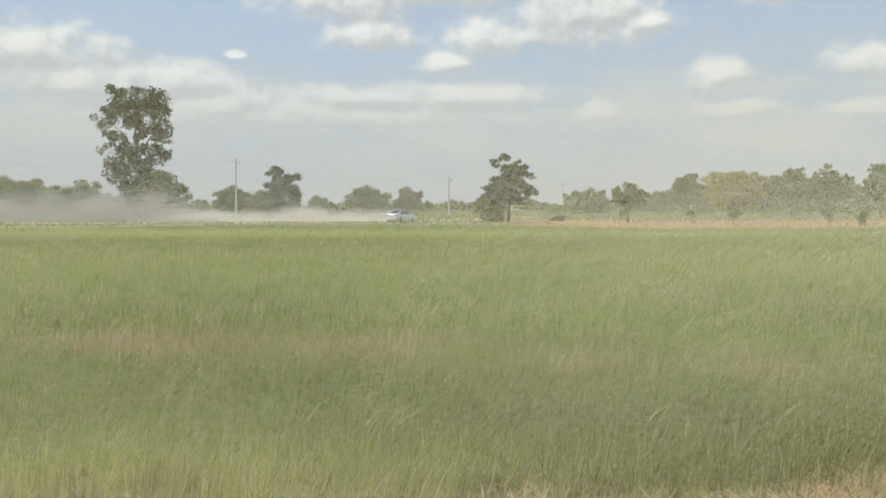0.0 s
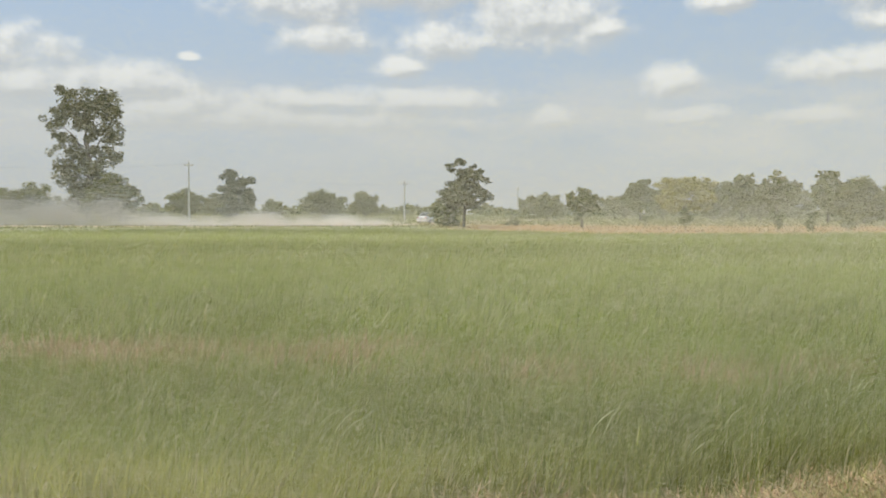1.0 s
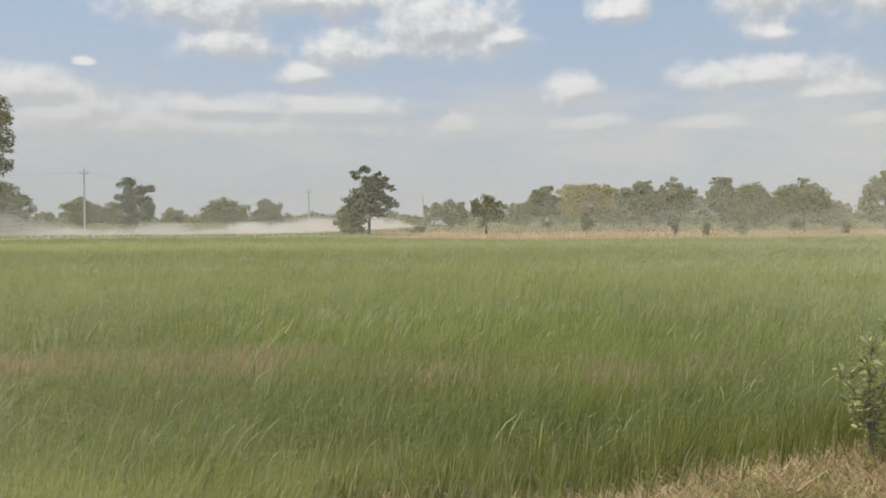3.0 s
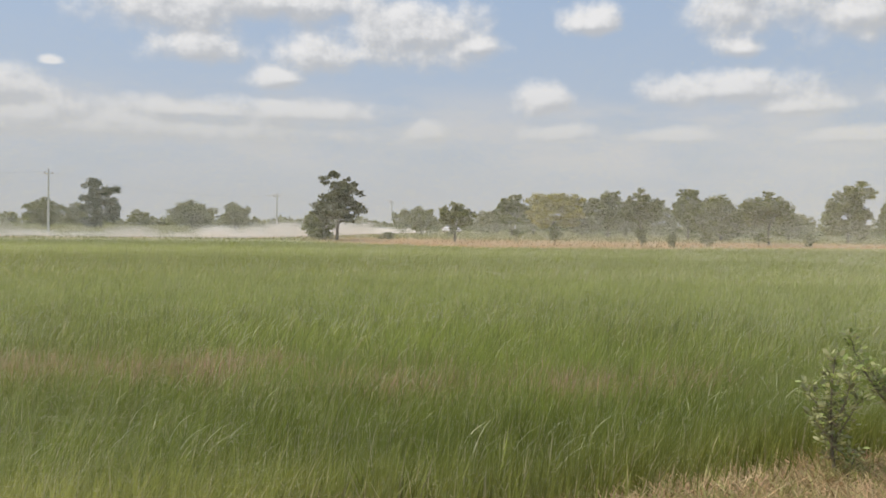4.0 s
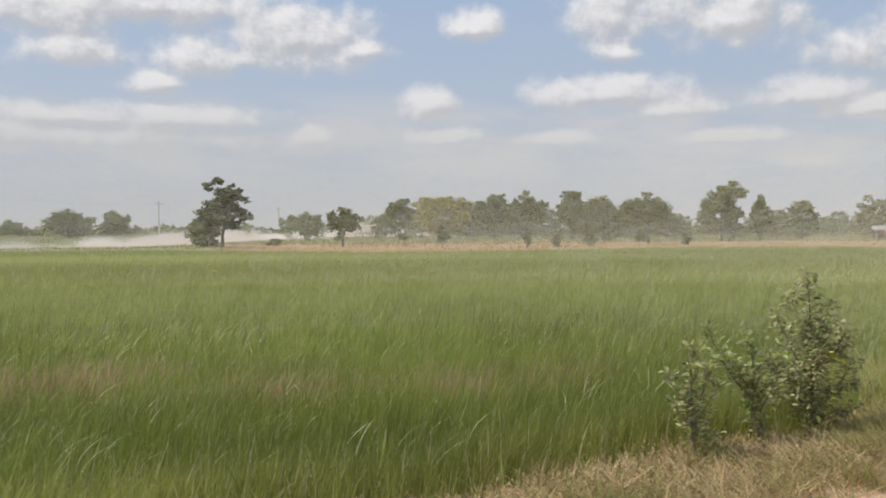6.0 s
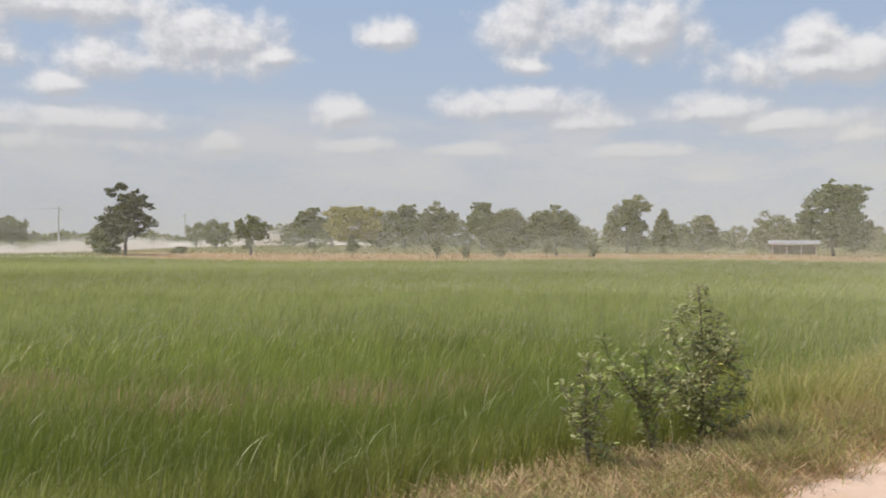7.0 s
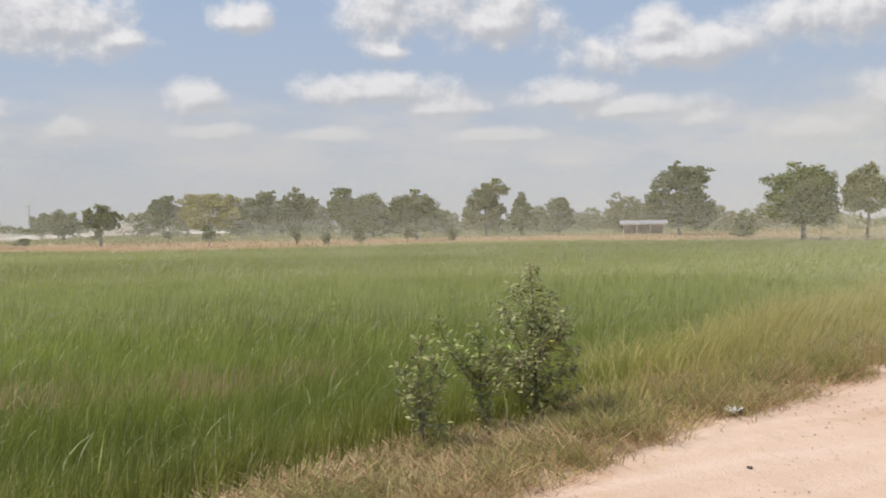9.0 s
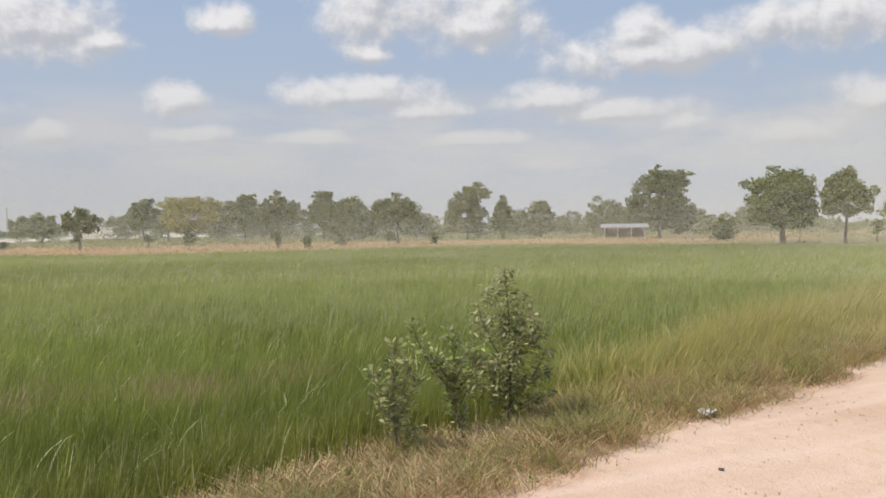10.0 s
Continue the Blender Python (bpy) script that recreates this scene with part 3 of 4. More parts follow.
# lobes: sideways, height, half width, half height, as parts of the tree's width and height; share of the leaves
SHAPES = {
    "tall": [(-0.28, 0.93, 0.17, 0.05), (0.0, 0.95, 0.20, 0.05), (0.25, 0.93, 0.16, 0.05), (-0.32, 0.84, 0.17, 0.06), (0.0, 0.85, 0.22, 0.06), (0.30, 0.84, 0.17, 0.05),
             (-0.36, 0.75, 0.15, 0.05), (-0.05, 0.75, 0.22, 0.06), (0.32, 0.74, 0.16, 0.05), (-0.38, 0.66, 0.15, 0.05), (0.0, 0.65, 0.22, 0.06), (0.40, 0.66, 0.15, 0.04),
             (-0.36, 0.56, 0.15, 0.05), (0.06, 0.55, 0.20, 0.05), (0.34, 0.56, 0.15, 0.05), (-0.34, 0.46, 0.16, 0.05), (0.0, 0.45, 0.22, 0.05), (0.26, 0.46, 0.15, 0.05),
             (-0.32, 0.36, 0.15, 0.05), (0.0, 0.36, 0.20, 0.05), (-0.24, 0.27, 0.16, 0.05), (0.04, 0.27, 0.18, 0.05), (-0.12, 0.19, 0.18, 0.04)],
    "dome": [(0.0, 0.80, 0.30, 0.19), (-0.28, 0.62, 0.24, 0.20), (0.28, 0.64, 0.24, 0.20), (0.0, 0.50, 0.38, 0.22), (-0.32, 0.38, 0.20, 0.18), (0.33, 0.36, 0.19, 0.18), (0.1, 0.26, 0.30, 0.15), (-0.12, 0.24, 0.28, 0.15)],
    "palmy": [(-0.20, 0.90, 0.22, 0.08), (0.12, 0.78, 0.30, 0.08), (0.30, 0.68, 0.22, 0.07), (-0.12, 0.68, 0.26, 0.08), (0.04, 0.54, 0.34, 0.10), (-0.12, 0.38, 0.36, 0.11), (0.16, 0.30, 0.36, 0.11), (-0.18, 0.18, 0.36, 0.10)],
    "mid": [(-0.08, 0.95, 0.09, 0.045), (0.14, 0.92, 0.08, 0.045), (-0.26, 0.88, 0.12, 0.04), (0.30, 0.85, 0.09, 0.035), (0.0, 0.84, 0.20, 0.055), (0.16, 0.76, 0.18, 0.05), (-0.10, 0.76, 0.18, 0.05),
            (0.42, 0.71, 0.10, 0.03), (0.02, 0.67, 0.26, 0.05), (-0.18, 0.56, 0.27, 0.07), (0.20, 0.56, 0.26, 0.07), (-0.34, 0.44, 0.18, 0.08), (0.36, 0.45, 0.16, 0.07), (0.0, 0.45, 0.34, 0.08),
            (-0.26, 0.34, 0.22, 0.06), (0.14, 0.35, 0.24, 0.05)],
    "bushy": [(0.0, 0.70, 0.30, 0.24), (-0.26, 0.50, 0.24, 0.26), (0.26, 0.52, 0.24, 0.24), (0.0, 0.34, 0.36, 0.26), (-0.2, 0.18, 0.26, 0.16), (0.2, 0.18, 0.24, 0.16)],
    "stem": [(0.0, 0.86, 0.26, 0.12), (-0.26, 0.72, 0.24, 0.13), (0.27, 0.74, 0.23, 0.13), (0.0, 0.64, 0.36, 0.13), (-0.34, 0.56, 0.16, 0.10), (0.34, 0.55, 0.16, 0.10), (0.05, 0.52, 0.30, 0.10)],
    "open": [(-0.22, 0.92, 0.14, 0.06), (0.16, 0.86, 0.20, 0.08), (-0.12, 0.76, 0.24, 0.09), (0.30, 0.70, 0.20, 0.09), (-0.36, 0.66, 0.14, 0.07), (0.02, 0.60, 0.34, 0.10), (-0.25, 0.48, 0.22, 0.09), (0.24, 0.46, 0.24, 0.10), (0.0, 0.38, 0.28, 0.09)],
    "yellow": [(0.10, 0.90, 0.26, 0.09), (-0.24, 0.76, 0.24, 0.12), (0.30, 0.76, 0.20, 0.12), (0.0, 0.66, 0.36, 0.13), (-0.34, 0.56, 0.18, 0.11), (0.34, 0.54, 0.17, 0.11), (0.0, 0.46, 0.36, 0.11), (-0.2, 0.34, 0.2, 0.09), (0.2, 0.36, 0.2, 0.08)],
    "cone": [(0.0, 0.92, 0.12, 0.08), (0.03, 0.78, 0.22, 0.11), (-0.12, 0.62, 0.28, 0.13), (0.16, 0.58, 0.26, 0.12), (-0.22, 0.42, 0.28, 0.14), (0.22, 0.40, 0.28, 0.14), (0.0, 0.26, 0.40, 0.15)],
    "big": [(0.05, 0.95, 0.10, 0.045), (-0.10, 0.89, 0.09, 0.045), (0.26, 0.87, 0.13, 0.05), (0.10, 0.82, 0.22, 0.06), (0.30, 0.74, 0.15, 0.06), (-0.14, 0.72, 0.18, 0.06), (0.10, 0.63, 0.28, 0.07),
            (-0.32, 0.58, 0.18, 0.07), (-0.42, 0.46, 0.13, 0.07), (0.0, 0.49, 0.32, 0.08), (0.35, 0.52, 0.15, 0.09), (-0.26, 0.37, 0.22, 0.08), (0.18, 0.36, 0.28, 0.09), (0.38, 0.32, 0.13, 0.09),
            (-0.10, 0.25, 0.22, 0.07), (0.24, 0.20, 0.24, 0.08)],
    "hooded": [(0.12, 0.94, 0.26, 0.05), (0.38, 0.89, 0.13, 0.045), (-0.08, 0.88, 0.14, 0.05), (0.20, 0.80, 0.22, 0.06), (0.0, 0.70, 0.18, 0.06), (-0.20, 0.59, 0.22, 0.09), (0.12, 0.56, 0.26, 0.09),
               (-0.32, 0.42, 0.18, 0.11), (0.28, 0.41, 0.19, 0.10), (0.0, 0.37, 0.34, 0.11), (-0.2, 0.24, 0.24, 0.09), (0.18, 0.24, 0.26, 0.09)],
    "round": [(0.0, 0.88, 0.26, 0.10), (-0.24, 0.80, 0.22, 0.11), (0.24, 0.80, 0.22, 0.11), (0.0, 0.70, 0.40, 0.14), (-0.36, 0.62, 0.16, 0.13), (0.36, 0.62, 0.16, 0.13), (0.0, 0.50, 0.42, 0.14), (-0.30, 0.40, 0.20, 0.10), (0.32, 0.40, 0.20, 0.10), (0.05, 0.36, 0.30, 0.08)],
}
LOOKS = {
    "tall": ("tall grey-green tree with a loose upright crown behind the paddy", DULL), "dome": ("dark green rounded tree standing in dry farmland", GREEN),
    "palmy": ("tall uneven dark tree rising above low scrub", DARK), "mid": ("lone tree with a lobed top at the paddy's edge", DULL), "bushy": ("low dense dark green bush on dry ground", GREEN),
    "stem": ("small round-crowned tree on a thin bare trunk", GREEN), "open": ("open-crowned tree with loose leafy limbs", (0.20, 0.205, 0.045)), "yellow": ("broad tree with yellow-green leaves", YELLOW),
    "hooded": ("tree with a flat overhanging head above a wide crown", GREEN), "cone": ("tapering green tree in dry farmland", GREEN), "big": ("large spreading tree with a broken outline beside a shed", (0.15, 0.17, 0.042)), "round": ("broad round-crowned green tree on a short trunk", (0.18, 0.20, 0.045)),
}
# azimuth, distance, top above the road, width, shape
TREES_WEST = (
    (-17.75, 150, 19.1, 10.4, "tall"), (-16.5, 146, 7.4, 7.9, "dome"), (-24.4, 170, 7.3, 9.6, "dome"), (-20.8, 165, 6.2, 8.1, "dome"), (-12.5, 190, 6.4, 6.6, "dome"),
    (-10.8, 195, 5.4, 4.7, "dome"), (-9.5, 185, 9.9, 6.8, "palmy"), (-7.4, 230, 5, 4.7, "dome"), (-4.5, 185, 6.2, 8.3, "dome"), (-2, 190, 6.1, 5.4, "dome"),
    (3.95, 112, 7.8, 6.1, "mid"), (3, 116, 3.7, 3.8, "bushy"), (8, 185, 5.6, 4.9, "dome"), (9, 150, 4.9, 4.1, "dome"), (-28.5, 160, 7.5, 9, "dome"),
    (-22.6, 180, 6, 7, "dome"),
)
TREES_ROW = (
    (11, 108, 4.2, 3.7, "stem"), (12.8, 190, 5.2, 5, "dome"), (14.4, 150, 6.9, 4.7, "open"), (16.9, 140, 7, 8, "yellow"), (20.1, 150, 7.7, 6.1, "open"),
    (22, 140, 6.6, 5, "stem"), (24.7, 150, 8.1, 5, "open"), (26.5, 145, 7, 8, "dome"), (29.2, 125, 6.1, 5.9, "stem"), (18.4, 175, 6, 6, "dome"),
    (23, 185, 6.3, 6.5, "dome"), (27.8, 180, 6.4, 6, "dome"), (13.5, 178, 5.4, 5.2, "dome"), (15.7, 166, 5.9, 5.6, "open"), (18.6, 162, 6.2, 5.5, "dome"),
    (21.1, 168, 6.5, 6.2, "dome"), (25.5, 172, 6.6, 6.2, "dome"),
)
TREES_EAST = (
    (31, 190, 5.1, 3.6, "dome"), (33.3, 150, 8.8, 7.2, "hooded"), (35.4, 155, 7, 4.3, "cone"), (37.6, 165, 6.8, 6.8, "cone"), (39.4, 190, 5.1, 5.5, "dome"),
    (41.4, 165, 6.7, 6.8, "dome"), (44.7, 140, 10.6, 9.4, "big"), (48.3, 125, 3.2, 3.3, "bushy"), (51.5, 105, 7.4, 7.2, "round"), (54.8, 100, 6.6, 4.9, "stem"),
    (58.5, 120, 7, 7, "round"), (30.2, 165, 5.7, 5.4, "dome"), (36.4, 182, 5.4, 5.6, "dome"), (43, 186, 6, 7.5, "dome"), (46.6, 192, 5, 7.5, "dome"),
    (49.6, 196, 5.4, 8.5, "dome"),
)


def build_tree(az, d, h, w, shape, seed):
    rng = np.random.default_rng(seed)
    x, y = polar(az, d)
    z = float(height(x, y))
    h = h - z
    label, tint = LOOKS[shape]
    root = base("tree" if shape != "bushy" else "bush", x, y, z, -az)
    tagged(root, label, "tree" if shape != "bushy" else "bush", "farmland trees")
    lobes = SHAPES[shape]
    flip = 1 if shape in ("tall", "mid", "palmy", "big", "hooded", "yellow") else rng.choice((-1, 1))
    top = 0.80 if shape != "bushy" else 0.5
    r0 = 0.014 * h + 0.05 + (0.10 if shape in ("round", "tall") else 0)
    g = Geo()
    sway = rng.normal(0, 0.02, 6) * h
    pts = [(sway[i] * (i > 0), 0.3 * sway[-i] * (i > 0), h * top * i / 5 - (0.3 if i == 0 else 0)) for i in range(6)]
    tube(g, pts, [r0 * 1.35, r0, r0 * 0.85, r0 * 0.65, r0 * 0.45, r0 * 0.2], 8)
    part("trunk", g, M_BARK, root, smooth=True)
    crown = Geo()
    area = sum(l[2] * l[3] for l in lobes) * 1.3
    total = int(np.clip(140 * w * h, 2500, 10500))
    for k, (sx, sz, rx, rz) in enumerate(lobes):
        sz = 0.10 + 0.91 * sz if shape == "stem" else sz
        rz = rz * (1.25 if shape in ("dome", "bushy", "cone") else 1.55)
        jx, jz = rng.normal(0, 0.02, 2)
        c = (flip * (sx + jx) * w, rng.uniform(-0.28, 0.28) * w, (sz + jz) * h)
        if k % 2 == 0 and sz < 0.93:
            g = Geo()
            s = min(sz * 0.62, top * 0.9) * h
            i = s / (h * top) * 5
            a, f = int(i), i - int(i)
            st = [pts[a][q] * (1 - f) + pts[min(a + 1, 5)][q] * f for q in range(3)]
            mid = [(st[q] + c[q]) / 2 + (0.05 * h if q == 2 else 0) for q in range(3)]
            tube(g, [st, mid, c], [r0 * 0.45, r0 * 0.28, r0 * 0.08], 5)
            part("limb", g, M_BARK, root, smooth=True)
        m = int(total * rx * rz / area)
        for _ in range(9):
            o = np.clip(rng.normal(0, 0.62 if shape == "tall" else 0.46, 3), -1.1, 1.1)
            cc = (c[0] + o[0] * rx * w, c[1] + o[1] * rx * w * 0.9, c[2] + o[2] * rz * h)
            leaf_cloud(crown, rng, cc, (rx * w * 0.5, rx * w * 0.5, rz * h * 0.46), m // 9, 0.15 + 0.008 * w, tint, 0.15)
    if shape != "mid":
        zs = [l[1] for l in lobes]
        lo, hi = min(zs) - 0.08, max(zs)
        for _ in range(26 if shape in ("big", "round") else 16):
            u = rng.uniform(0, 1)
            reach = 0.36 if shape == "tall" else 0.36 * math.sin(math.pi * min(1, 0.25 + 0.72 * u)) + 0.04
            cc = (flip * rng.uniform(-reach, reach) * w, rng.uniform(-reach, reach) * w, (lo + (hi - lo) * u) * h)
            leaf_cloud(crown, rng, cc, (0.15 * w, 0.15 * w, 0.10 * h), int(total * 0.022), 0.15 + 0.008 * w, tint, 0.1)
    part("crown", crown, M_LEAF, root)
    return root


for number, row in enumerate(TREES_WEST + TREES_ROW + TREES_EAST):
    build_tree(*row, seed=100 + number)


def build_sapling(az, d, h, w, clump, seed):
    """Young tree at the field's edge: a thin stick with a small tuft of leaves."""
    rng = np.random.default_rng(seed)
    x, y = polar(az, d)
    z = float(height(x, y))
    root = base("sapling", x, y, z, -az)
    tagged(root, "young tree with a small dark tuft on a thin stick", "sapling", "saplings along the paddy")
    g = Geo()
    lean = rng.normal(0, 0.1)
    tube(g, [(0, 0, -0.2), (lean * 0.5, 0, h * 0.5), (lean, 0, h * 0.95)], [0.05, 0.04, 0.015], 6)
    part("trunk", g, M_BARK, root, smooth=True)
    g = Geo()
    for _ in range(6):
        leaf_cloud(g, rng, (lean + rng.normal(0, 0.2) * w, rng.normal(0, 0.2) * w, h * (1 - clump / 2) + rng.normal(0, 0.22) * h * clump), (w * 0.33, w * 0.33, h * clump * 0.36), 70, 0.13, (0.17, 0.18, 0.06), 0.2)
    part("crown", g, M_LEAF, root)


for number, row in enumerate(((10.95, 106, 1.9, 1.0, 0.5), (17.0, 98, 2.1, 1.3, 0.75), (22.05, 95, 2.1, 1.2, 0.7), (23.94, 97, 1.9, 1.5, 0.8), (25.8, 104, 1.7, 1.6, 0.8), (28.6, 114, 1.5, 1.6, 0.8),
                              (31.4, 120, 1.6, 1.6, 0.8), (56.4, 98, 2.0, 1.2, 0.5), (52.4, 104, 1.8, 0.5, 0.3), (7.0, 118, 0.8, 1.5, 0.9), (14.7, 110, 1.4, 0.6, 0.5))):
    build_sapling(*row, seed=300 + number)


def build_far_woods():
    rng = np.random.default_rng(55)
    g = Geo()
    for a in np.arange(-34, 66, 0.42):
        d = rng.uniform(270, 420)
        x, y = polar(a + rng.normal(0, 0.2), d)
        h = rng.uniform(2.6, 5.2) * d / 300
        z = float(height(x, y)) - 1
        for _ in range(3):
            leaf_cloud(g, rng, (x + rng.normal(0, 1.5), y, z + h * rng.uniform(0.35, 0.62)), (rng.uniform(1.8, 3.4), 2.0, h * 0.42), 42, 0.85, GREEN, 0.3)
    for a in np.arange(6, 62, 0.3):
        d = rng.uniform(158, 225)
        x, y = polar(a + rng.normal(0, 0.3), d)
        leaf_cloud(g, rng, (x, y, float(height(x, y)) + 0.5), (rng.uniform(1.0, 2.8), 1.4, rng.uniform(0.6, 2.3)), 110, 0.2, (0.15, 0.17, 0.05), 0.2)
    tagged(thing("far_woods", g, M_LEAF), "low hazy green woods and scrub along the skyline", "woodland", kind="stuff")


build_far_woods()


# ---------------------------------------------------------------- power line
def build_pole(az, d, top, arm=True):
    x, y = polar(az, d)
    z = float(height(x, y))
    root = base("utility_pole", x, y, z, -az)
    tagged(root, "slim pale concrete utility pole carrying thin wires", "utility pole", "power line poles")
    h = top - z
    g = Geo()
    r0, r1 = 0.17, 0.10
    loft(g, [[(s * r * 0.9, q * r * 1.1, zz) for s, q in ((-1, -0.8), (-0.8, -1), (0.8, -1), (1, -0.8), (1, 0.8), (0.8, 1), (-0.8, 1), (-1, 0.8))] for r, zz in ((r0, -0.5), ((r0 + r1) / 2, h / 2), (r1, h))])
    part("shaft", g, M_CONCRETE, root)
    if arm:
        g = Geo()
        box(g, (0, 0, h - 0.45), (1.1, 0.09, 0.10), 0.012)
        part("crossarm", g, M_CONCRETE, root)
        for s in (-0.48, 0.0, 0.48):
            g = Geo()
            zz = h - 0.4 if s else h
            tube(g, [(s, 0, zz), (s, 0, zz + 0.06), (s, 0, zz + 0.12), (s, 0, zz + 0.2)], [0.03, 0.06, 0.045, 0.02], 8)
            part("insulator", g, M_PORC, root)
    return Vector((x, y, z + h))


tops = [build_pole(a, d, t) for a, d, t in ((-34.0, 122, 8.2), (-12.23, 130, 8.2), (0.37, 162, 6.9), (7.17, 205, 7.2))]
build_pole(14.6, 160, 3.5, False)
for a, b in zip(tops, tops[1:]):
    for s in (-0.48, 0.48):
        g = Geo()
        pts = []
        for i in range(13):
            t = i / 12
            p = a.lerp(b, t) + Vector((s, 0, -0.2 - 1.2 * 4 * t * (1 - t)))
            pts.append(p)
        tube(g, pts, [0.006] * 13, 4, caps=False)
        tagged(thing("power_wire", g, M_WIRE), "thin sagging power wire between concrete poles", "wire", "power wires")


# ---------------------------------------------------------------- shed and hut
def build_shed():
    x, y = polar(42.6, 150)
    root = base("field_shed", x, y, float(height(x, y)), -42.6)
    tagged(root, "low open field shed with a pale tin roof", "shed")
    for sx in (-3.0, -1.0, 1.0, 3.0):
        for sy in (-1.4, 1.4):
            g = Geo()
            tube(g, [(sx, sy, -0.3), (sx, sy, 1.7)], [0.09, 0.08], 7)
            part("post", g, M_PALE if sy < 0 else M_WOOD, root)
    for k in range(12):
        g = Geo()
        cx = -3.3 + 0.6 * k
        xs = np.linspace(-0.31, 0.31, 9)
        v = [(cx + q, yy, zz + 0.02 * math.cos(q * 40)) for yy, zz in ((-1.9, 1.62), (1.9, 2.15)) for q in xs]
        v += [(a, b, c - 0.012) for a, b, c in v]
        f = [(i, i + 1, i + 10, i + 9) for i in range(8)] + [(i + 27, i + 28, i + 19, i + 18) for i in range(8)]
        g.add(v, f)
        part("roof_sheet", g, M_TIN, root)
    g = Geo()
    box(g, (0, 1.4, 0.75), (6.0, 0.06, 1.3), 0.01)
    part("back_wall", g, M_WOOD, root)
    g = Geo()
    box(g, (0, -1.9, 1.5), (7.0, 0.06, 0.14), 0.01)
    part("fascia", g, M_PALE, root)


build_shed()


# ---------------------------------------------------------------- the car
def build_car():
    root = base("car", 0, 0, 0)
    tagged(root, "white saloon car driving off along a dusty farm track", "car")

    def ring(x, zb, zt, wb, wt):
        m = (zb + zt) / 2
        return [(x, -wb * 0.9, zb), (x, -wb, zb + 0.08), (x, -wb, m), (x, -wt, zt - 0.05), (x, -wt * 0.9, zt), (x, wt * 0.9, zt), (x, wt, zt - 0.05), (x, wb, m), (x, wb, zb + 0.08), (x, wb * 0.9, zb)]

    g = Geo()
    loft(g, [ring(-2.15, 0.42, 0.86, 0.72, 0.70), ring(-2.05, 0.28, 0.98, 0.84, 0.78), ring(-1.5, 0.22, 1.02, 0.87, 0.80), ring(-0.5, 0.20, 0.97, 0.88, 0.82),
             ring(0.7, 0.20, 0.95, 0.88, 0.82), ring(1.5, 0.22, 0.86, 0.87, 0.78), ring(2.05, 0.28, 0.72, 0.82, 0.72), ring(2.18, 0.38, 0.62, 0.70, 0.62)])
    body = part("body", g, M_PAINT, root, smooth=False)
    g = Geo()
    loft(g, [ring(-1.62, 0.93, 1.0, 0.76, 0.70), ring(-0.95, 0.93, 1.42, 0.78, 0.60), ring(-0.1, 0.93, 1.46, 0.78, 0.60), ring(0.35, 0.93, 1.40, 0.78, 0.59), ring(1.0, 0.92, 0.97, 0.76, 0.70)])
    part("cabin", g, M_TINT, root)
    g = Geo()
    loft(g, [ring(-1.0, 1.40, 1.46, 0.60, 0.56), ring(-0.1, 1.43, 1.50, 0.61, 0.57), ring(0.38, 1.38, 1.44, 0.60, 0.56)])
    part("roof", g, M_PAINT, root)
    for s in (-1, 1):
        for a, b in (((-1.55, 1.0, 0.74), (-0.98, 1.42, 0.61)), ((-0.3, 0.98, 0.80), (-0.35, 1.44, 0.615)), ((0.95, 0.97, 0.76), (0.36, 1.40, 0.61))):
            g = Geo()
            tube(g, [(a[0], s * a[2], a[1]), (b[0], s * b[2], b[1])], [0.045, 0.04], 5)
            part("pillar", g, M_PAINT, root)
        g = Geo()
        box(g, (-2.12, s * 0.60, 0.80), (0.10, 0.26, 0.14), 0.02)
        part("tail_light", g, M_RED, root)
        g = Geo()
        box(g, (0.75, s * 0.95, 1.0), (0.12, 0.16, 0.11), 0.03)
        part("wing_mirror", g, M_PAINT, root)
        g = Geo()
        box(g, (2.08, s * 0.55, 0.62), (0.14, 0.3, 0.12), 0.03)
        part("headlight", g, M_ALLOY, root)
    g = Geo()
    box(g, (-2.14, 0, 0.42), (0.16, 1.5, 0.22), 0.05)
    part("rear_bumper", g, M_PAINT, root)
    g = Geo()
    box(g, (2.12, 0, 0.40), (0.18, 1.45, 0.22), 0.05)
    part("front_bumper", g, M_PAINT, root)
    g = Geo()
    box(g, (-2.18, 0, 0.62), (0.03, 0.45, 0.12), 0.01)
    part("plate", g, M_ALLOY, root)
    wheels = []
    tyre, rim = Geo(), Geo()
    prof = ((-0.1, 0.22), (-0.1, 0.29), (-0.07, 0.315), (0.07, 0.315), (0.1, 0.29), (0.1, 0.22))
    loft(tyre, [[(r * math.cos(t), o, r * math.sin(t)) for t in np.linspace(0, 2 * math.pi, 20, endpoint=False)] for o, r in prof])
    loft(rim, [[(r * math.cos(t), o, r * math.sin(t)) for t in np.linspace(0, 2 * math.pi, 20, endpoint=False)] for o, r in ((-0.115, 0.05), (-0.108, 0.12), (-0.115, 0.215), (0.115, 0.215), (0.108, 0.12), (0.115, 0.05))])
    for k in range(5):
        t = k * 2 * math.pi / 5
        tube(rim, [(0.05 * math.cos(t), -0.12, 0.05 * math.sin(t)), (0.2 * math.cos(t), -0.12, 0.2 * math.sin(t))], [0.03, 0.02], 5)
    tm, rm = tyre.mesh("tyre", M_TYRE), rim.mesh("rim", M_ALLOY)
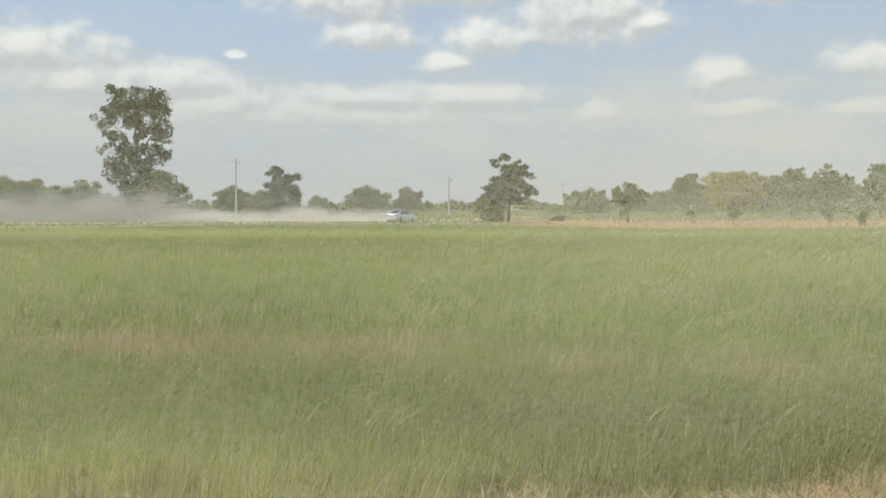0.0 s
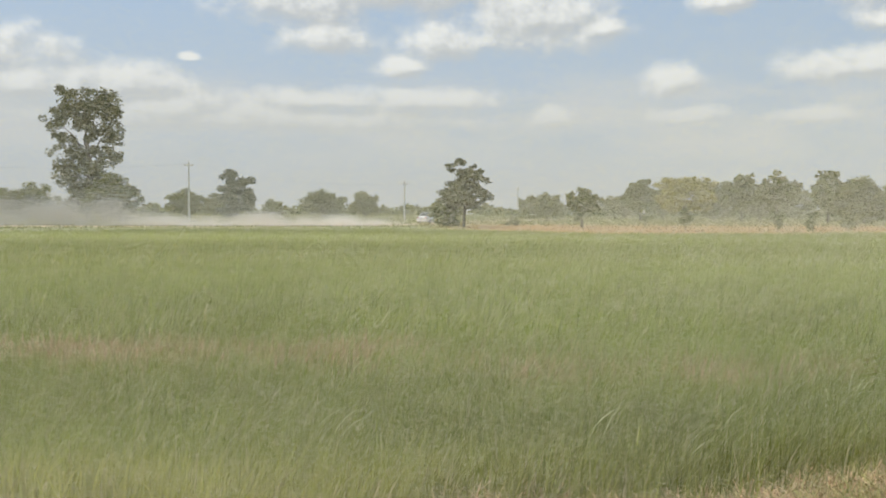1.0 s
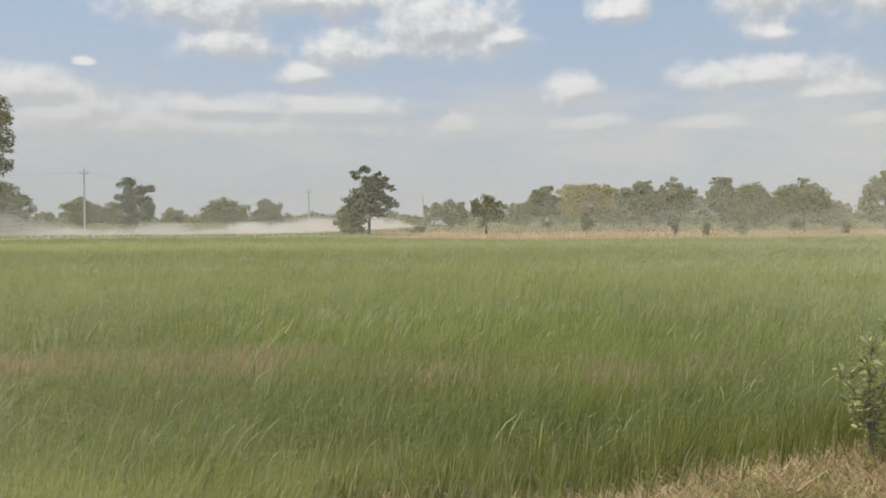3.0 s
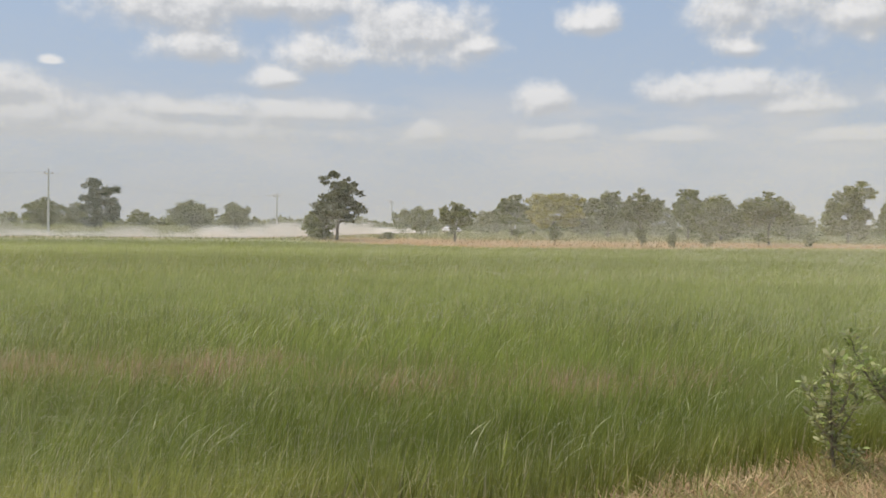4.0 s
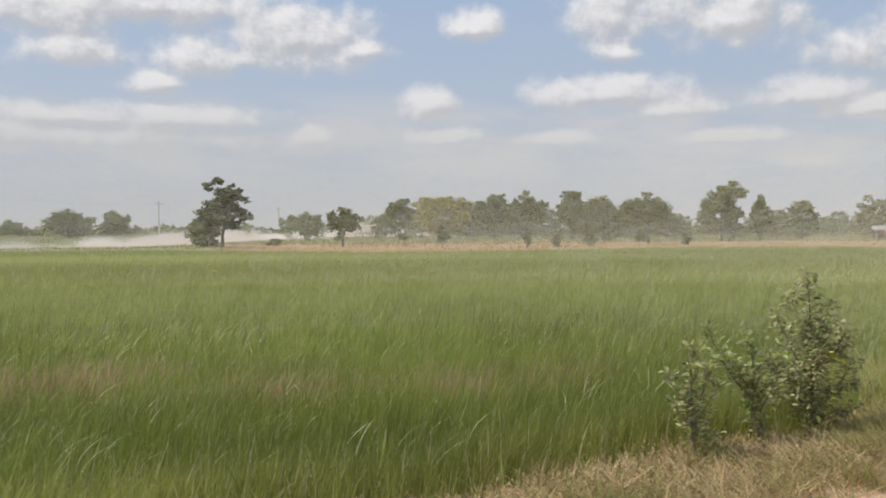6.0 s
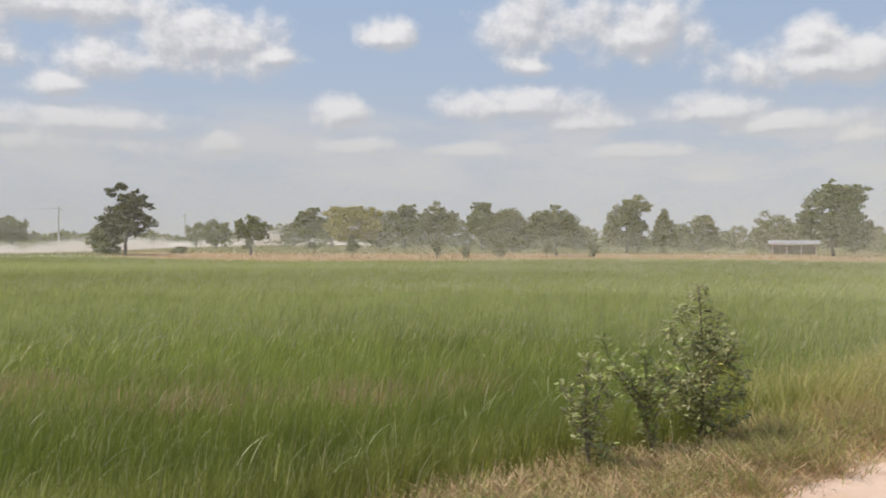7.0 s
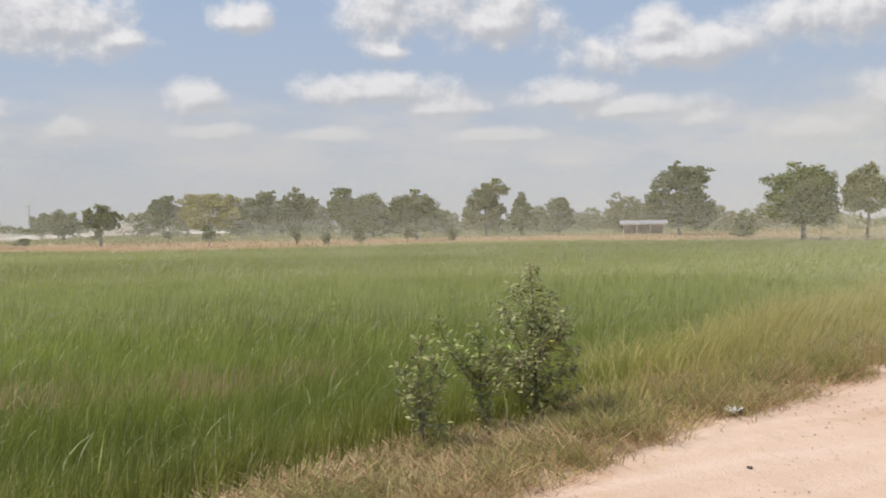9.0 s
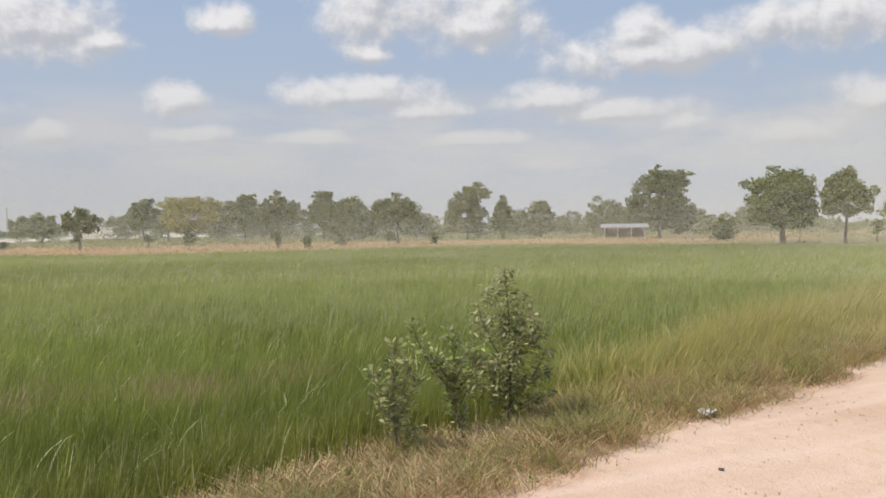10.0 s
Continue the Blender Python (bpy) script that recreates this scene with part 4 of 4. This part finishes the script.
    for x in (-1.3, 1.32):
        for s in (-1, 1):
            w = new("wheel", None)
            w.parent = root
            w.matrix_local = pose(x, s * 0.78, 0.315)
            part("tyre", tm, None, w)
            part("rim", rm, None, w)
            wheels.append((w, x, s))
    return root, wheels


CAR, WHEELS = build_car()
# track of the farm road: azimuth, distance, time
DRIVE = ((0.0, -2.5, 115), (0.5, -0.4, 122), (1.0, 1.9, 130), (1.5, 4.0, 139), (2.0, 5.7, 148), (2.5, 7.05, 156), (4.0, 10.8, 176), (4.5, 12.5, 181), (5.0, 14.6, 186), (6.5, 21.1, 203), (7.0, 23.5, 208),
         (7.5, 25.75, 213), (8.5, 29.6, 222), (9.0, 31.4, 227), (10.0, 34.0, 236))


def track_point(az, d):
    x, y = polar(az, d)
    return Vector((x, y, float(height(x, y)) + 0.05))


def build_track():
    """The sandy farm track that the car follows."""
    way = [(-40, 110), (-28, 110), (-15, 111)] + [(a, d) for _, a, d in DRIVE] + [(45, 250), (60, 255)]
    pts = [track_point(a, d) for a, d in way]
    g = Geo()
    v, f = [], []
    fine = []
    for a, b in zip(pts, pts[1:]):
        for i in range(8):
            fine.append(a.lerp(b, i / 8))
    for i, p in enumerate(fine):
        q = fine[min(i + 1, len(fine) - 1)] - fine[max(i - 1, 0)]
        s = Vector((-q.y, q.x, 0)).normalized() * 2.0
        for e in (-1, 1):
            x, y = p.x + e * s.x, p.y + e * s.y
            v.append((x, y, float(height(x, y)) + 0.05))
        if i:
            f.append((2 * i - 2, 2 * i - 1, 2 * i + 1, 2 * i))
    g.add(v, f)
    tagged(thing("farm_track", g, M_ROAD, True), "pale sandy farm track across the dry land", "dirt road", kind="structure")


build_track()


# ---------------------------------------------------------------- dust in the air
def grains(rng, x, y, z, a, length, thick, tilt=1.1):
    """Wind-drawn threads of dust, far thinner than the eye can tell apart, lying every way across the direction a."""
    k = len(x)
    half = 0.5 * length * rng.uniform(0.5, 1.5, k)
    t = thick * rng.uniform(0.6, 1.4, k)
    p = rng.uniform(-tilt, tilt, k)
    along, up = half * np.cos(p), half * np.sin(p)
    c, s = np.cos(a), np.sin(a)
    v = np.stack([np.stack([x - along * c, y + along * s, z - up], -1), np.stack([x + along * c, y - along * s, z + up], -1),
                  np.stack([x + t * 0.7 * (s - c * np.sin(p)), y + t * 0.7 * (c + s * np.sin(p)), z + t * np.cos(p)], -1)], 1).reshape(-1, 3)
    g = Geo()
    g.add(v, np.arange(3 * k).reshape(-1, 3))
    return g


def puff_mesh(seed):
    """A billow of dust one unit wide and high, made of specks in several swellings."""
    rng = np.random.default_rng(seed)
    xs, ys, zs = [], [], []
    for _ in range(9):
        cx, r = rng.uniform(-0.34, 0.34), rng.uniform(0.09, 0.17)
        cz = rng.uniform(0.05, 0.62) * (1 - 1.4 * abs(cx))
        k = int(36000 * r * r)
        xs.append(cx + rng.normal(0, r * 0.75, k))
        zs.append(cz + rng.normal(0, r * 0.85, k))
        ys.append(rng.normal(0, 0.25, k))
    k = 1300
    xs.append(rng.normal(0, 0.24, k))
    zs.append(np.abs(rng.normal(0, 0.16, k)))
    ys.append(rng.normal(0, 0.25, k))
    xs = np.concatenate(xs)
    return grains(rng, xs, np.concatenate(ys), np.concatenate(zs), np.zeros(len(xs)), 0.10, 0.0014, 0.5).mesh("dust_puff", M_PUFF)


PUFF_MESHES = [puff_mesh(q) for q in (5, 6, 7)]
PUFFS = []


def build_puffs():
    rng = np.random.default_rng(77)
    # the part of the trail that already hangs in the air: azimuth, distance, width, height
    for a in np.arange(-31, -3.0, 1.9):
        PUFFS.append((0.0, a, 114 + 0.05 * (a + 28), rng.uniform(9, 13), rng.uniform(3.2, 5.6) * (1.3 if a < -14 else 0.75), -5.0))
    # what the car throws up as it goes
    ts = [r[0] for r in DRIVE]
    for t in np.arange(0.0, 9.4, 0.3):
        a = float(np.interp(t, ts, [r[1] for r in DRIVE])) - 0.9
        d = float(np.interp(t, ts, [r[2] for r in DRIVE]))
        tall = 5.2 if 4.0 < t < 5.0 else 3.2 if t < 2.4 else 2.0 if t < 5.6 else 1.5
        PUFFS.append((t, a, d, rng.uniform(7, 10), tall * rng.uniform(0.8, 1.25), t))
    # a tall billow where the track bends
    for t, w in ((4.35, 4.6), (4.5, 3.6), (4.6, 4.4), (4.75, 3.4)):
        a = float(np.interp(t, ts, [r[1] for r in DRIVE])) + 0.5
        PUFFS.append((t, a, float(np.interp(t, ts, [r[2] for r in DRIVE])), w, 7.0, t))
    made = []
    for k, (born, a, d, w, h, start) in enumerate(PUFFS):
        ob = new("dust_puff", PUFF_MESHES[k % 3])
        ob.scale = (w, 3.0, h)
        tagged(ob, "cream road dust hanging behind the passing car", "dust", "dust trail", "stuff")
        made.append((ob, born, a, d, w, h, start))
    return made


DUST = build_puffs()


def build_haze():
    """Thin dust over the fields in banks round the road: distance, height, share of the view that it covers, grain height and length."""
    rng = np.random.default_rng(91)
    for r, zs, cover, thick, length in HAZE:
        k = int(r * math.radians(94) * zs * 1.25 * cover / (0.35 * thick * length))
        a = rng.uniform(radians(-31), radians(63), k)
        z = zs * np.where(rng.uniform(size=k) < 0.25, np.abs(rng.normal(0, 0.32, k)), rng.uniform(0, 1.25, k))
        keep = rng.uniform(size=k) < np.clip(0.85 + 0.35 * soft_noise(a * r, z * 3, 0.22 * r, int(r)), 0.3, 1.2)
        a, z = a[keep], z[keep]
        d = r * rng.uniform(0.96, 1.04, len(a))
        g = grains(rng, d * np.sin(a), d * np.cos(a), z - 0.4, a, length, thick)
        tagged(thing("dust_haze", g, M_HAZE), "thin pale dust haze hanging over the fields", "dust haze", kind="stuff")


HAZE = ((17, 2.2, 0.025, 0.0004, 0.8), (34, 3.6, 0.035, 0.0007, 1.4), (60, 6.0, 0.045, 0.0011, 2.4), (92, 10.0, 0.05, 0.0016, 3.4), (124, 14.0, 0.06, 0.0024, 4.5), (160, 15.0, 0.055, 0.003, 5.0))
build_haze()


def build_near_dust():
    """Wisps of dust between the road and the rice, blown off during the clip."""
    made = []
    rng = np.random.default_rng(93)
    # start x, y; half width, height, cover, grain height and length; speed in x
    for x, y, w, h, cover, thick, length, vx in ((-2.0, 3.3, 2.8, 2.3, 0.32, 0.00009, 0.4, -0.95), (4.4, 6.2, 2.6, 3.4, 0.20, 0.00016, 0.6, 0.95)):
        k = int(2.5 * w * h * cover / (0.35 * thick * length))
        px, pz = rng.normal(0, w, k), rng.uniform(-0.9, h, k)
        pz = np.where(rng.uniform(size=k) < 0.5, rng.normal(0.35 * h, 0.4 * h, k), pz)
        keep = rng.uniform(size=k) < np.clip(0.75 + 0.3 * soft_noise(px, pz * 2, 0.8, 94), 0.2, 1)
        px, pz = px[keep], pz[keep]
        ob = thing("dust_wisp", grains(rng, px, rng.normal(0, 0.15, len(px)), pz, np.zeros(len(px)), length, thick), M_NEARDUST)
        tagged(ob, "thin brown dust wisp drifting across the roadside", "dust", "near dust", "stuff")
        made.append((ob, x, y, 0.0, vx, 0.05))
    return made


WISPS = build_near_dust()


# ---------------------------------------------------------------- roadside bushes
def leaf_mesh(name, length, width):
    """One oval leaf, folded along its midrib, with the tip bent down."""
    g = Geo()
    v, f = [], []
    prof = ((0.0, 0.0), (0.25, 0.75), (0.55, 1.0), (0.85, 0.55), (1.0, 0.0))
    for t, s in prof:
        for e in (-1, 0, 1):
            v.append((e * s * width / 2, t * length, -0.25 * length * t * t + (0.12 * width * s if e else 0)))
    for i in range(4):
        for k in range(2):
            f.append((3 * i + k, 3 * i + k + 1, 3 * i + k + 4, 3 * i + k + 3))
    g.add(v, f, None)
    return g


def bush_leaf_material(name, color):
    m, n = material(name)
    info = n.add("ShaderNodeObjectInfo")
    k = n.ramp(info.outputs["Random"], 0, 1, 0.6, 1.45)
    hsv = n.add("ShaderNodeHueSaturation")
    hsv.inputs["Color"].default_value = (*color, 1)
    n.put(hsv.inputs["Value"], k)
    p = n.add("ShaderNodeBsdfPrincipled")
    n.put(p.inputs["Base Color"], hsv.outputs[0])
    p.inputs["Roughness"].default_value = 0.36
    t = n.add("ShaderNodeBsdfTranslucent")
    n.put(t.inputs[0], hsv.outputs[0])
    mx = n.add("ShaderNodeMixShader")
    mx.inputs[0].default_value = 0.42
    m.node_tree.links.new(p.outputs[0], mx.inputs[1])
    m.node_tree.links.new(t.outputs[0], mx.inputs[2])
    return finish(m, n, mx.outputs[0])


LEAF_DARK = leaf_mesh("leaf", 0.048, 0.022).mesh("leaf", bush_leaf_material("dusty_green_leaf", (0.38, 0.375, 0.18)), True)
LEAF_LIGHT = leaf_mesh("leaf", 0.046, 0.022).mesh("leaf", bush_leaf_material("fresh_green_leaf", (0.34, 0.40, 0.12)), True)
LEAF_YELLOW = leaf_mesh("leaf", 0.05, 0.026).mesh("leaf", bush_leaf_material("yellow_leaf", (0.62, 0.60, 0.14)), True)


def build_bush(x, y, label, shoots, leaves, pick, seed, droop=0.0, spread=0.15):
    """shoots: stems as (start point, end point, bend); leaves sit along them and on side twigs."""
    rng = np.random.default_rng(seed)
    z = float(height(x, y)) - 0.01
    root = base("shrub", x, y, z, -36)
    tagged(root, label, "shrub", "roadside shrubs")
    spots = []
    for (p, q, bend, thick) in shoots:
        p, q = Vector(p), Vector(q)
        mid = p.lerp(q, 0.5) + Vector((bend, bend * 0.3, 0))
        pts = [p, p.lerp(mid, 0.5) + Vector((bend * 0.3, 0, 0)), mid, mid.lerp(q, 0.5) + Vector((bend * 0.3, 0, 0)), q]
        g = Geo()
        tube(g, pts, [thick, thick * 0.8, thick * 0.6, thick * 0.4, thick * 0.15], 6)
        part("stem", g, M_STEM, root, smooth=True)
        count = int(leaves * (q - p).length)
        for i in range(count):
            u = rng.uniform(0.12 if p.z < 0.05 else 0.0, 1.0) ** 0.85
            s = u * 4
            a = min(int(s), 3)
            c = pts[a].lerp(pts[a + 1], s - a)
            d = Vector(rng.normal(size=3))
            d.z = abs(d.z) * 0.4 + 0.2 - droop
            d.normalize()
            reach = rng.uniform(0.015, spread * (1.15 - 0.6 * u))
            spots.append((c + d * reach, d, u))
    rng.shuffle(spots)
    twigs = Geo()
    rest = {}
    for i, (c, d, u) in enumerate(spots):
        c, d = Vector(c), Vector(d)
        me = pick(rng, c, u)
        turn = (d + Vector(rng.normal(0, 0.5, 3)) + Vector((0, 0, 0.25 - droop))).to_track_quat("Y", "Z").to_matrix().to_4x4()
        m = Matrix.Translation(c) @ turn @ pose(0, 0, 0, 0, rng.normal(0, 35), 0) @ Matrix.Scale(rng.uniform(0.65, 1.35), 4)
        if i < 290:
            ob = new("leaf", me)
            ob.parent = root
            ob.matrix_local = m
        else:
            rest.setdefault(me.name, []).append(m)
        if i % 4 == 0:
            tube(twigs, [c - d * 0.07, c], [0.0022, 0.0015], 4, caps=False)
    tagged(part("branchwork", twigs, M_STEM, root), kind="stuff")
    for me_name, mats in rest.items():
        me = bpy.data.meshes[me_name]
        co = np.array([v.co[:] for v in me.vertices])
        fa = np.array([p.vertices[:] for p in me.polygons])
        g = Geo()
        tint = {LEAF_DARK.name: (0.38, 0.375, 0.18), LEAF_LIGHT.name: (0.33, 0.39, 0.12), LEAF_YELLOW.name: (0.62, 0.60, 0.14)}[me_name]
        for m in mats:
            a = np.array(m)
            g.add(co @ a[:3, :3].T + a[:3, 3], fa, np.array(tint) * rng.uniform(0.6, 1.4))
        tagged(part("foliage", g, M_BUSH, root), kind="stuff")
    return root


def mostly_dark(rng, c, u):
    return LEAF_LIGHT if rng.uniform() < 0.12 + 0.25 * u else LEAF_DARK


def fresh_tips(rng, c, u):
    return LEAF_LIGHT if rng.uniform() < (0.75 if u > 0.45 else 0.15) else LEAF_DARK


def some_yellow(rng, c, u):
    if 0.08 < c.x < 0.3 and 0.1 < c.z < 0.72 and rng.uniform() < 0.25:
        return LEAF_YELLOW
    return LEAF_LIGHT if rng.uniform() < 0.15 else LEAF_DARK


build_bush(3.66, 5.52, "slender dusty shrub with small leathery leaves on the bank",
           [((0, 0, -0.03), (-0.03, 0.05, 0.80), -0.03, 0.014), ((0.0, 0, 0.35), (-0.20, 0.1, 0.60), -0.03, 0.007), ((0, 0, 0.42), (0.06, -0.05, 0.70), 0.02, 0.007),
            ((0.02, 0, -0.03), (0.10, 0.02, 0.22), 0.02, 0.006), ((0, 0, 0.2), (-0.16, -0.05, 0.42), 0, 0.006), ((0, 0, 0.3), (0.14, 0.1, 0.55), 0, 0.006)], 235, mostly_dark, 1, 0.0, 0.095)
build_bush(4.34, 5.70, "forked shrub with fresh light green tips on the bank",
           [((0, 0, -0.03), (-0.10, 0.0, 0.40), -0.02, 0.018), ((-0.1, 0, 0.38), (-0.42, 0.05, 0.92), -0.05, 0.011), ((-0.1, 0, 0.4), (-0.14, 0.1, 0.85), 0.02, 0.010), ((-0.08, 0, 0.4), (0.12, 0.1, 0.78), 0.04, 0.010),
            ((-0.12, 0, 0.45), (-0.30, -0.1, 0.72), 0, 0.008), ((-0.05, 0, 0.3), (0.06, -0.08, 0.55), 0, 0.006), ((-0.02, 0, 0.15), (-0.15, 0, 0.35), 0, 0.006), ((-0.08, 0, 0.42), (-0.24, 0.05, 0.6), 0, 0.006), ((-0.1, 0, 0.42), (0.0, 0, 0.72), 0, 0.006)], 225, fresh_tips, 2, 0.0, 0.095)
build_bush(4.91, 5.98, "dense dark shrub with drooping leaves and some yellow ones",
           [((0, 0, -0.03), (-0.02, 0.0, 1.32), 0.03, 0.018), ((0, 0, 0.25), (-0.30, 0.0, 0.72), -0.04, 0.010), ((0, 0, 0.2), (0.30, 0.0, 0.66), 0.05, 0.010), ((0, 0, 0.45), (0.26, -0.1, 0.90), 0.03, 0.009),
            ((0, 0, 0.5), (-0.24, 0.1, 1.0), -0.03, 0.009), ((0, 0, 0.15), (-0.26, -0.05, 0.40), 0, 0.008), ((0, 0, 0.12), (0.32, 0.05, 0.30), 0.02, 0.008), ((0, 0, 0.7), (0.16, 0.05, 1.10), 0.02, 0.007),
            ((0, 0, 0.55), (0.28, 0.0, 0.78), 0.02, 0.007), ((0, 0, 0.4), (-0.33, 0.05, 0.58), 0.02, 0.007), ((0, 0, 0.3), (0.36, 0.08, 0.48), 0.02, 0.007), ((0, 0, 0.6), (0.2, -0.1, 0.98), 0.02, 0.007), ((0, 0, 0.35), (0.10, -0.18, 0.75), 0, 0.008), ((0, 0, 0.3), (-0.1, -0.15, 0.62), 0, 0.008), ((0.0, 0, 0.1), (0.12, -0.12, 0.42), 0, 0.007), ((0, 0, 0.75), (-0.15, 0, 1.14), 0, 0.006)], 260, some_yellow, 3, 0.35, 0.125)


# ---------------------------------------------------------------- small things by the road
def build_litter():
    rng = np.random.default_rng(9)
    g = Geo()
    n_x, n_y = 9, 6
    x, y = np.meshgrid(np.linspace(-0.11, 0.11, n_x), np.linspace(-0.045, 0.045, n_y), indexing="ij")
    z = 0.015 + 0.014 * rng.normal(size=x.shape)
    i, j = np.meshgrid(np.arange(n_x - 1), np.arange(n_y - 1), indexing="ij")
    f = np.stack([i * n_y + j, (i + 1) * n_y + j, (i + 1) * n_y + j + 1, i * n_y + j + 1], -1).reshape(-1, 4)
    z = np.abs(z)
    top = np.stack([x + 0.01 * rng.normal(size=x.shape), y + 0.01 * rng.normal(size=x.shape), z], -1).reshape(-1, 3)
    g.add(np.concatenate([top, top - [0, 0, 0.004]]), np.concatenate([f, f[:, ::-1] + len(top)]))
    ob = thing("litter", g, M_LITTER)
    ob.matrix_world = pose(6.50, 5.33, 0.05, 0, 0, 12)
    tagged(ob, "crumpled white plastic wrapper lying on the road verge", "litter")


def stone_geo(rng, r):
    b = bmesh.new()
    bmesh.ops.create_icosphere(b, subdivisions=1, radius=r)
    for v in b.verts:
        v.co *= rng.uniform(0.7, 1.2)
        v.co.z *= 0.55
    g = Geo()
    b.verts.index_update()
    g.add([v.co[:] for v in b.verts], [[v.index for v in f.verts] for f in b.faces])
    b.free()
    return g


def build_stones():
    rng = np.random.default_rng(10)
    ob = thing("stone", stone_geo(rng, 0.024), M_STONE)
    ob.matrix_world = pose(5.25, 4.07, 0.015)
    tagged(ob, "small dark stone lying on the sandy road", "stone")
    g = Geo()
    for _ in range(1400):
        x = rng.uniform(2.5, 14)
        y = float(road_edge(x)) - rng.exponential(0.8) + 0.1
        s = stone_geo(rng, rng.uniform(0.003, 0.011))
        g.add(np.concatenate(s.v) + [x, y, 0.006], s.f[0])
    tagged(thing("gravel", g, M_PEBBLE), "loose pale gravel scattered over the sandy road", "gravel", kind="stuff")


build_litter()
build_stones()


# ---------------------------------------------------------------- what moves
def motions():
    # the car follows the farm track, nose along its way
    pts = [(t, track_point(a, d)) for t, a, d in DRIVE]
    rows, run, spins = [], 0.0, [(0.0, 0.0)]
    for i, (t, p) in enumerate(pts):
        q = pts[min(i + 1, len(pts) - 1)][1] - pts[max(i - 1, 0)][1]
        rows.append((t, pose(p.x, p.y, p.z, 0, 0, math.degrees(math.atan2(q.y, q.x)))))
        if i:
            run += (p - pts[i - 1][1]).length
            spins.append((t, run))
    walk(CAR, rows)
    ts, runs = zip(*spins)
    for w, x, s in WHEELS:
        turn = []
        for k in range(301):
            t = k / 30
            ang = 0.7 * math.degrees(float(np.interp(t, ts, runs)) / 0.315)  # some slip on loose sand
            turn.append((t, pose(x, s * 0.78, 0.315, 0, ang % 360.0, 0)))
        walk(w, turn)
    # dust rises off the track behind the car, then drifts and sinks
    for k, (ob, born, a, d, w, h, start) in enumerate(DUST):
        x, y = polar(a, d)
        z = float(height(x, y))
        rows = []
        if start < 0:
            for t in (0.0, 5.0, 10.0):
                rows.append((t, pose(x + 0.25 * t, y + 0.2 * t, z - 0.5 - 0.05 * h * t, 0, 0, -a)))
        else:
            low = z - h - 0.6
            if start > 0.4:
                rows.append((0.0, pose(x - 1.0, y, low, 0, 0, -a)))
            rows.append((max(0.0, start - 0.1), pose(x - 0.5, y, low + 0.4, 0, 0, -a)))
            rows.append((start + 0.5, pose(x, y, z - 0.38 * h, 0, 0, -a)))
            if start + 2.0 < 10:
                rows.append((start + 2.0, pose(x + 0.5, y + 0.2, z - 0.2, 0, 0, -a)))
            rows.append((11.5, pose(x + 0.25 * (11.5 - start), y + 0.2 * (11.5 - start), z - 0.3 - 0.035 * h * (11.5 - start), 0, 0, -a)))
        walk(ob, rows)
    # dust wisps by the road blow away
    for ob, x, y, z, vx, vy in WISPS:
        walk(ob, [(t, pose(x + vx * t, y + vy * t, z, 0, 0, 0)) for t in (0.0, 5.0, 10.0)])
    # the rice stirs in the wind
    for k, ob in enumerate(RICE):
        walk(ob, [(t, pose(0.022 * math.sin(3.1 * t + 1.7 * k), 0.010 * math.cos(2.3 * t + k), 0)) for t in np.arange(0.0, 10.21, 0.3)])


motions()
